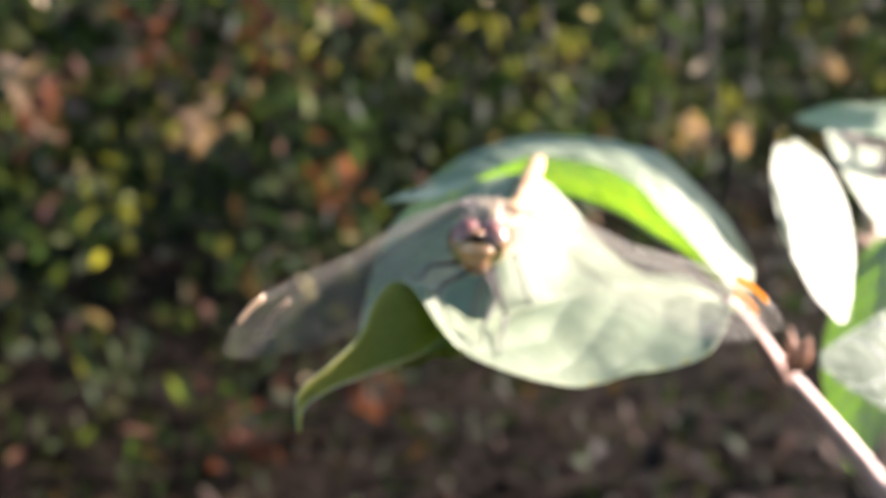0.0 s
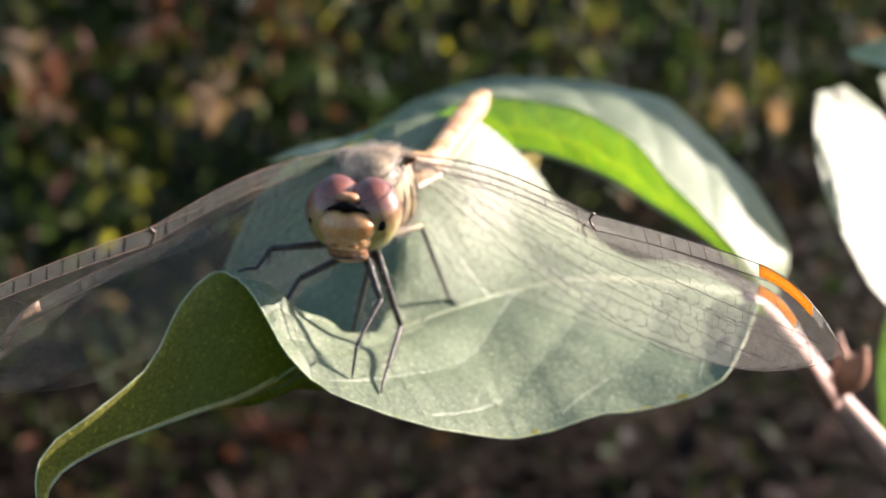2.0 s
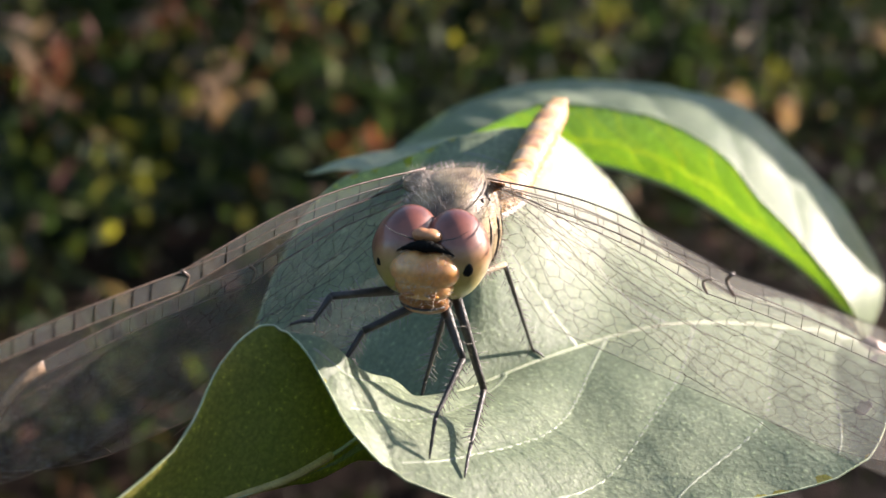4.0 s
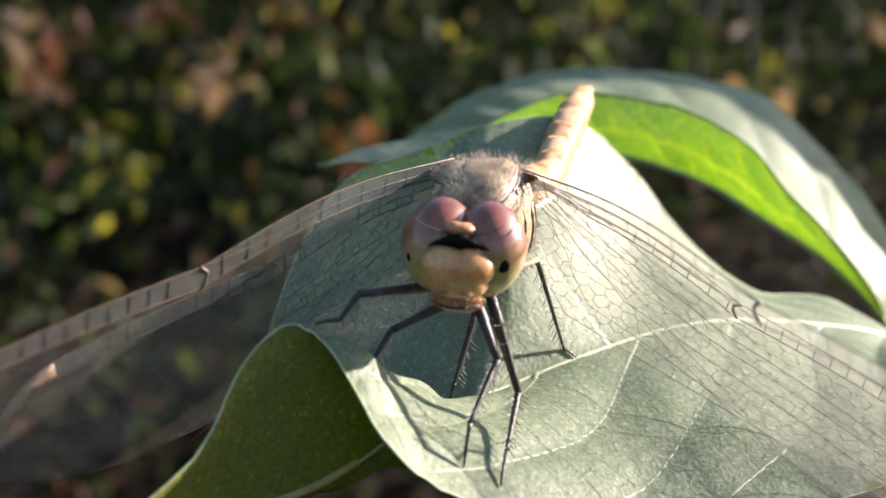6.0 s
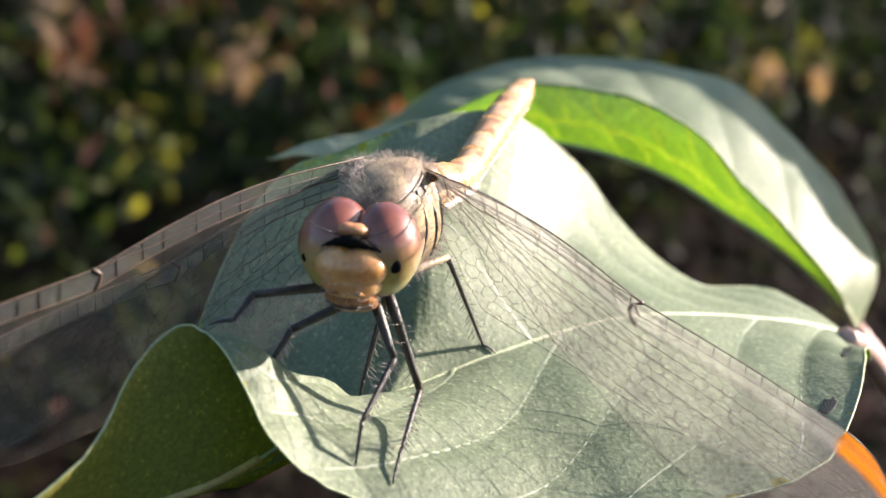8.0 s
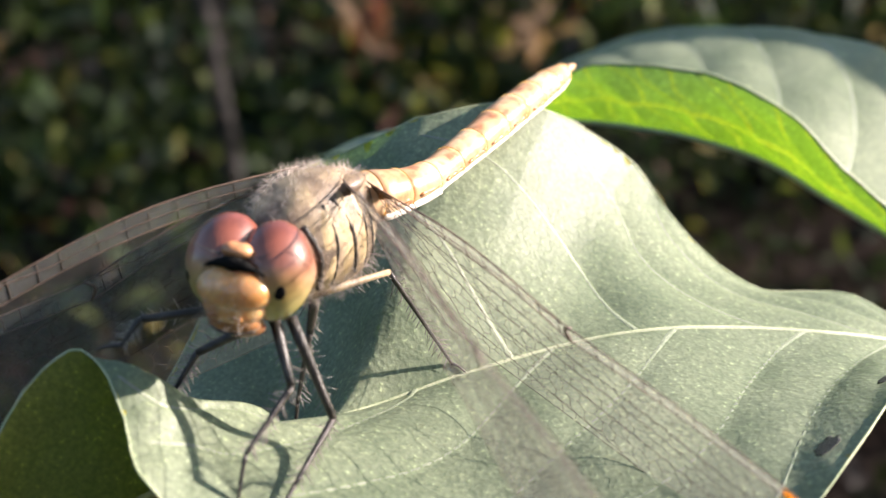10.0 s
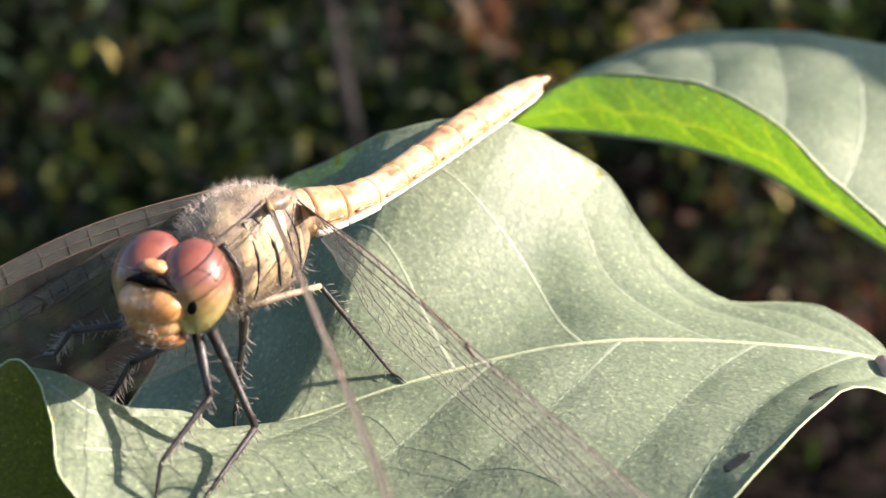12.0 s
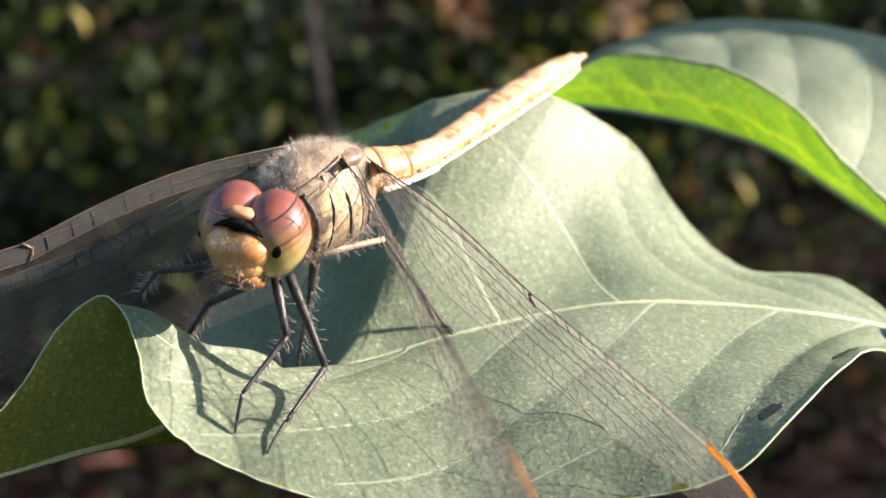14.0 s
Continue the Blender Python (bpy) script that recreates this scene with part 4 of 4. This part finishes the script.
def abdomen_parts(body):
    line = spline([b3(0, 3.4, 0.75), (8.4, 141.0, 4.5), (9.6, 146.5, 6.4), (11.0, 153.0, 9.0), (12.6, 160.4, 11.7)], 90)
    wide = [(0.0, 1.45), (0.10, 1.6), (0.2, 1.25), (0.34, 1.02), (0.5, 1.08), (0.68, 1.20), (0.84, 1.15), (0.95, 1.0), (1.0, 0.72)]

    def radius(t):
        for (a, ra), (c, rc) in zip(wide, wide[1:]):
            if t <= c:
                return ra + (rc - ra) * (t - a) / (c - a)
        return wide[-1][1]
    cuts = [0, 7, 16, 26, 37, 48, 58, 67, 75, 83, 90]
    up = Vector((-0.08, -0.34, 0.94))
    for a, c in zip(cuts, cuts[1:]):
        loops = []
        for i in range(a, c + 1):
            d = (line[min(i + 1, 90)] - line[max(i - 1, 0)]).normalized()
            x = d.cross(up).normalized()
            z = x.cross(d)
            r = radius(i / 90) * (0.94 if i == a else 1.0) * (1.03 if i == c else 1.0)
            loops.append([line[i] + x * r * math.cos(w) + z * r * (0.92 * math.sin(w)) for w in (2 * math.pi * k / 24 for k in range(24))])
        seg = part("abdomen_segment", Shape().rings(loops), ABDOMEN, body, "straw orange ring of the abdomen with brown marks")
        if a > 0:
            for s in (-1, 1):
                pts, low = [], []
                for i in range(a, c + 1):
                    d = (line[min(i + 1, 90)] - line[max(i - 1, 0)]).normalized()
                    x = d.cross(up).normalized()
                    z = x.cross(d)
                    r = radius(i / 90)
                    pts.append(line[i] + x * r * s * 0.96 - z * r * 0.22)
                    low.append(line[i] + x * r * s * 0.72 - z * r * 0.60)
                n = len(pts)
                part("flank_mark", Shape().tube(pts[2:n - 1] if n > 5 else pts, [0.05 + 0.10 * abs(math.sin(k * 2.1)) for k in range(len(pts[2:n - 1] if n > 5 else pts))], 6), LIP, seg, "short brown streak")
                part("pale_line", Shape().tube(low, 0.26 if a < 20 else 0.15, 8), WHITE, seg, "whitish line along the flank")
        part("joint_ring", Shape().tube([loops[-1][k] for k in range(24)] + [loops[-1][0]], 0.028, 5), LIP, seg, "thin dark joint line")
    for s in (-0.35, 0.35):
        part("clasper", Shape().tube([(12.5 + s, 160.2, 11.7), (12.75 + s * 1.1, 161.2, 12.2), (12.9 + s, 162.2, 12.4)], [0.34, 0.30, 0.08], 8), ABDOMEN, body, "short orange tail clasper")


def leg(body, name, hip, knee, foot, toe, rng, thick=0.28, mid=None, thigh=None, label="thin black bristly leg"):
    hip, knee, foot, toe = (Vector(p) for p in (hip, knee, foot, toe))
    femur = part(name, Shape().tube([hip, hip.lerp(knee, 0.3), hip.lerp(knee, 0.8), knee], [thick * 1.1, thick * 1.05, thick * 0.8, thick * 0.75], 9), thigh or BLACK, body, label, hip)
    line = spline([knee, mid or knee.lerp(foot, 0.5), foot], 10)
    part("tibia", Shape().tube(line, [thick * 0.7 - thick * 0.03 * i for i in range(11)], 8), BLACK, femur)
    part("tarsus", Shape().tube(spline([foot, foot.lerp(toe, 0.5) + Vector((0, 0, 0.08)), toe], 8), [thick * 0.42, thick * 0.46, thick * 0.36, thick * 0.42, thick * 0.33, thick * 0.38, thick * 0.3, thick * 0.28, thick * 0.12], 7), BLACK, femur)
    s = Shape()
    for i in range(64):
        if i < 20:
            p, d = hip.lerp(knee, 0.25 + i * 0.036), knee - hip
        else:
            q = (i - 20) / 44 * 9.5
            p, d = line[int(q)].lerp(line[int(q) + 1], q % 1), foot - knee
        d = d.normalized()
        side = d.cross(Vector((0.3, -1, 0.2))).normalized() * (1 if i % 2 else -1)
        e = (side + d * 0.7 + Vector((rng.gauss(0, 0.25), rng.gauss(0, 0.25), rng.gauss(0, 0.25)))).normalized()
        s.tube([p, p + e * rng.uniform(0.4, 0.95)], [0.040, 0.010], 4)
    part("bristles", s, SPINE, femur, "stiff dark bristles", kind="stuff")
    return femur


def legs(body):
    rng = random.Random(21)
    def foot(x, y, z):
        """The place on the leaf that lies nearest."""
        u, v = LEAF_BLADE.nearest((x, y, z))
        return LEAF_BLADE.at(u, v) + LEAF_BLADE.up(u, v) * 0.1
    leg(body, "leg", (5.2, 130.6, -1.9), (6.8, 131.9, -7.2), (6.1, 128.6, -9.8), foot(5.7, 126.7, -10.8), rng)
    leg(body, "leg", (4.4, 130.4, -2.0), (5.6, 129.6, -5.2), (4.2, 127.2, -8.1), foot(4.1, 126.4, -9.9), rng)
    leg(body, "leg", (5.7, 132.2, -0.9), (8.0, 137.2, -0.2), (10.0, 141.9, -5.9), foot(11.2, 142.2, -6.2), rng, thick=0.23, thigh=THORAX, label="thin bristly leg with a pale brown thigh")
    leg(body, "leg", (3.0, 131.2, -1.4), (-1.5, 127.6, -1.7), (-2.4, 127.2, -3.0), (-3.6, 126.8, -3.2), rng)
    leg(body, "leg", (3.3, 131.2, -2.2), (0.0, 130.4, -3.8), (-1.1, 130.0, -5.6), foot(-1.8, 129.6, -6.4), rng)
    leg(body, "leg", (5.0, 134.0, -1.4), (4.4, 134.6, -3.2), (3.3, 135.2, -7.2), foot(2.9, 135.5, -8.3), rng)


def wing_frame(span, chord):
    s = Vector(span).normalized()
    c = Vector(chord)
    c = (c - s * c.dot(s)).normalized()
    return Matrix((s, c, s.cross(c))).transposed()


def wing(body, name, root, f, length, width, hind, seed, label, spot=STIGMA, spot_label="bright orange wing spot"):
    """A netted wing: skin, strong leading veins with the kink at the node, the orange stigma, and the net."""
    rng, root = random.Random(seed), Vector(root)
    knot = 0.45 if hind else 0.50

    def lead(s):
        return -0.95 * math.sin(math.pi * min(1, s / knot)) - 0.30 * math.sin(math.pi * max(0, min(1, (s - knot) / 0.46))) + width * 0.52 * max(0, (s - 0.84) / 0.16) ** 2.3

    def trail(s):
        if hind:
            w = width * (0.30 + 0.70 * min(1, s / 0.16) ** 0.7) if s < 0.16 else width * (1.0 - 0.16 * ((s - 0.16) / 0.84) ** 1.5)
        else:
            w = width * (0.20 + 0.80 * (math.sin(math.pi / 2 * min(1, s / 0.62)) ** 1.2))
        if s > 0.72:
            w -= (w - width * 0.52) * ((s - 0.72) / 0.28) ** 2.4
        return w

    def rad(s):
        return 1.3 - 0.5 * s * s

    def at(s, c):
        sag = -0.4 * s * s + 0.10 * math.sin(c * 3.2) * (1 - s)
        camber = 0.35 * math.sin(math.pi * min(1, max(0, c / width)))
        return root + f @ Vector((s * length, c, sag + camber))
    nu, nv, verts, faces = 56, 14, [], []
    for i in range(nu + 1):
        s = i / nu
        a, c = lead(s), max(trail(s), lead(s))
        verts += [at(s, a + (c - a) * k / nv) for k in range(nv + 1)]
    m = nv + 1
    faces = [(i * m + k, i * m + k + 1, (i + 1) * m + k + 1, (i + 1) * m + k) for i in range(nu) for k in range(nv)]
    ob = part(name, Shape().add(verts, faces), MEMBRANE, body, label, root)
    band = Shape()
    for i in range(50):
        s = 0.03 + 0.93 * i / 49
        band.v += [at(s, lead(s) + c) + f @ Vector((0, 0, 0.02)) for c in (0.02, rad(s) * 0.95)]
    band.f = [(2 * i, 2 * i + 1, 2 * i + 3, 2 * i + 2) for i in range(49)]
    part("lead_membrane", band, STRIP, ob, "hazy strip behind the leading edge")
    # the amber skin at the wing's root, sunlight painted in, on the sunlit side only
    if spot is STIGMA:
        amber, m = Shape(), 6
        for i in range(8):
            s = (0.06 if hind else 0.04) * i / 7
            amber.v += [at(s, lead(s) + 0.15 + (1.3 if hind else 0.8) * k / 5 * (1 - 0.85 * (i / 7) ** 1.5)) + f @ Vector((0, 0, 0.03)) for k in range(m)]
        amber.f = [(i * m + k, i * m + k + 1, (i + 1) * m + k + 1, (i + 1) * m + k) for i in range(7) for k in range(m - 1)]
        part("amber_patch", amber, AMBER, ob, "amber patch at the wing root, with sunlight painted in")
    strong = Shape()
    strong.tube([at(i / 60, lead(i / 60)) for i in range(61)], [0.055 - 0.0005 * i for i in range(61)], 6)
    strong.tube([at(knot * i / 30, lead(knot * i / 30) + 0.62 * min(1, (30 - i) / 6)) for i in range(31)], 0.026, 5)
    strong.tube([at(i / 60, lead(i / 60) + rad(i / 60) * min(1, 0.3 + i / 12)) for i in range(57)], [0.042 - 0.0003 * i for i in range(57)], 6)
    strong.tube([at(knot, lead(knot) - 0.04), at(knot - 0.012, lead(knot) + 0.5), at(knot - 0.008, lead(knot) + 0.85), at(knot + 0.004, lead(knot) + 1.25)], [0.12, 0.09, 0.11, 0.06], 6)
    part("leading_edge", strong, REDVEIN, ob, "reddish brown leading veins with the kinked node", kind="stuff")
    fine = Shape()
    for k in range(10):
        s = 0.06 + 0.9 * knot * k / 10 + rng.uniform(-0.008, 0.008)
        fine.tube([at(s, lead(s)), at(s + 0.004, lead(s) + rad(s))], 0.026, 4)
    for k in range(9):
        s = knot + 0.05 + 0.031 * k
        fine.tube([at(s, lead(s)), at(s + 0.006, lead(s) + rad(s))], 0.022, 4)
    for frac, end, r in ((0.22, 0.96, 0.021), (0.36, 0.93, 0.018), (0.52, 0.86, 0.017), (0.70, 0.66, 0.016)):
        pts = []
        for i in range(41):
            s = end * i / 40
            a, c = lead(s), trail(s)
            pts.append(at(s, a + (0.12 + (frac + 0.25 * (i / 40) ** 3) * min(1, 0.25 + i / 16)) * (c - a) * (0.98 if frac < 0.6 else 1.0)))
        fine.tube(pts, r, 4)
    fine.tube([at(i / 70, max(trail(i / 70), lead(i / 70))) for i in range(71)], 0.018, 4)
    # the net of cells
    cell = 0.60
    inside = {}

    def node(i, k):
        if (i, k) not in inside:
            x = i * cell * 0.87 + rng.gauss(0, 0.085)
            y = k * cell * 1.5 - 0.4 + (0.25 if (i + k) % 2 else -0.25) * cell + rng.gauss(0, 0.08)
            s = x / length
            inside[i, k] = (s, y) if 0.03 < s < 0.985 and lead(s) + 1.15 < y < trail(s) - 0.02 else None
        return inside[i, k]
    for i in range(1, int(length / (cell * 0.87)) + 1):
        for k in range(1, int(width / (cell * 1.5)) + 3):
            a = node(i, k)
            if not a:
                continue
            for other in (((i, k + 1),) if (i + k) % 2 else ()) + ((i + 1, k),):
                c = node(*other)
                if c and not ((i + k) % 2 == 0 and other == (i, k + 1)):
                    fine.tube([at(*a), at(*c)], 0.0125, 3)
    part("vein_net", fine, VEIN, ob, "fine dark net of wing veins", kind="stuff")
    st = Shape()
    rows = []
    for i in range(9):
        s = 0.845 + 0.012 * i
        rows.append([at(s, lead(s) + 0.03) + f @ Vector((0, 0, 0.05)), at(s, lead(s) + 0.82) + f @ Vector((0, 0, 0.05)), at(s, lead(s) + 0.82) - f @ Vector((0, 0, 0.05)), at(s, lead(s) + 0.03) - f @ Vector((0, 0, 0.05))])
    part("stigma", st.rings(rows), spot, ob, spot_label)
    return ob


FORE_EARLY, FORE_LATE = wing_frame((0.735, -0.625, -0.258), (0, 0.56, -1)), wing_frame((0.615, -0.692, -0.373), (0.1, 0.45, -1))
HIND_EARLY, HIND_LATE = wing_frame((0.895, -0.29, -0.335), (0, 0.62, -1)), wing_frame((0.828, -0.255, -0.50), (0.1, 0.8, -1))


def dragonfly():
    d = thing("dragonfly", (5.3, 134.0, 1.8), "straw-brown dragonfly with wine-red eyes resting on a leaf", "dragonfly")
    thorax_parts(d)
    head = head_parts(d)
    abdomen_parts(d)
    legs(d)
    fore = wing(d, "forewing", (6.9, 133.6, 4.9), FORE_EARLY, 34.0, 7.4, False, 1, "clear netted forewing with an orange spot")
    hind = wing(d, "hindwing", (7.3, 136.2, 4.7), HIND_EARLY, 31.2, 8.8, True, 2, "clear netted hindwing with an orange spot")
    wing(d, "forewing", (3.1, 136.55, 5.6), wing_frame((-0.692, -0.638, -0.338), (0.05, 0.5, -1)) @ Matrix.Diagonal((1, 1, -1)), 35.2, 7.4, False, 3, "clear netted forewing, dusky against the light", STIGMA_IN_GLARE, "wing spot painted pale tan for the gloss on it")
    wing(d, "hindwing", (4.2, 137.7, 5.1), wing_frame((-0.76, -0.53, -0.38), (0.05, 0.6, -1)) @ Matrix.Diagonal((1, 1, -1)), 31.2, 8.6, True, 4, "clear netted hindwing, dusky against the light", STIGMA_IN_GLARE, "wing spot painted pale tan for the gloss on it")
    return head, fore, hind


HEAD_PART, FORE, HIND = dragonfly()


def turned(ob, rot, aside=Vector()):
    return Matrix.Translation(ob.location + aside * MM) @ rot.to_matrix().to_4x4()


def motions():
    """The head turns after the camera, and the wings of its near side sink forward."""
    still = Euler((0, 0, 0)).to_quaternion()
    aside = Euler((0, radians(5), radians(10))).to_quaternion()
    walk(HEAD_PART, [(t, turned(HEAD_PART, still.slerp(aside, k), Vector((-0.45, -0.1, 0)) * k)) for t, k in ((0, 0), (7.6, 0), (8.4, 0.3), (9.2, 0.9), (9.8, 1), (14, 1))])
    for ob, a, c in ((FORE, FORE_EARLY, FORE_LATE), (HIND, HIND_EARLY, HIND_LATE)):
        q = (c @ a.transposed()).to_quaternion()
        walk(ob, [(t, turned(ob, still.slerp(q, k))) for t, k in ((0, 0), (2.7, 0), (4.8, 0.42), (5.5, 0.55), (5.75, 0.9), (6.0, 1), (14, 1))])


motions()
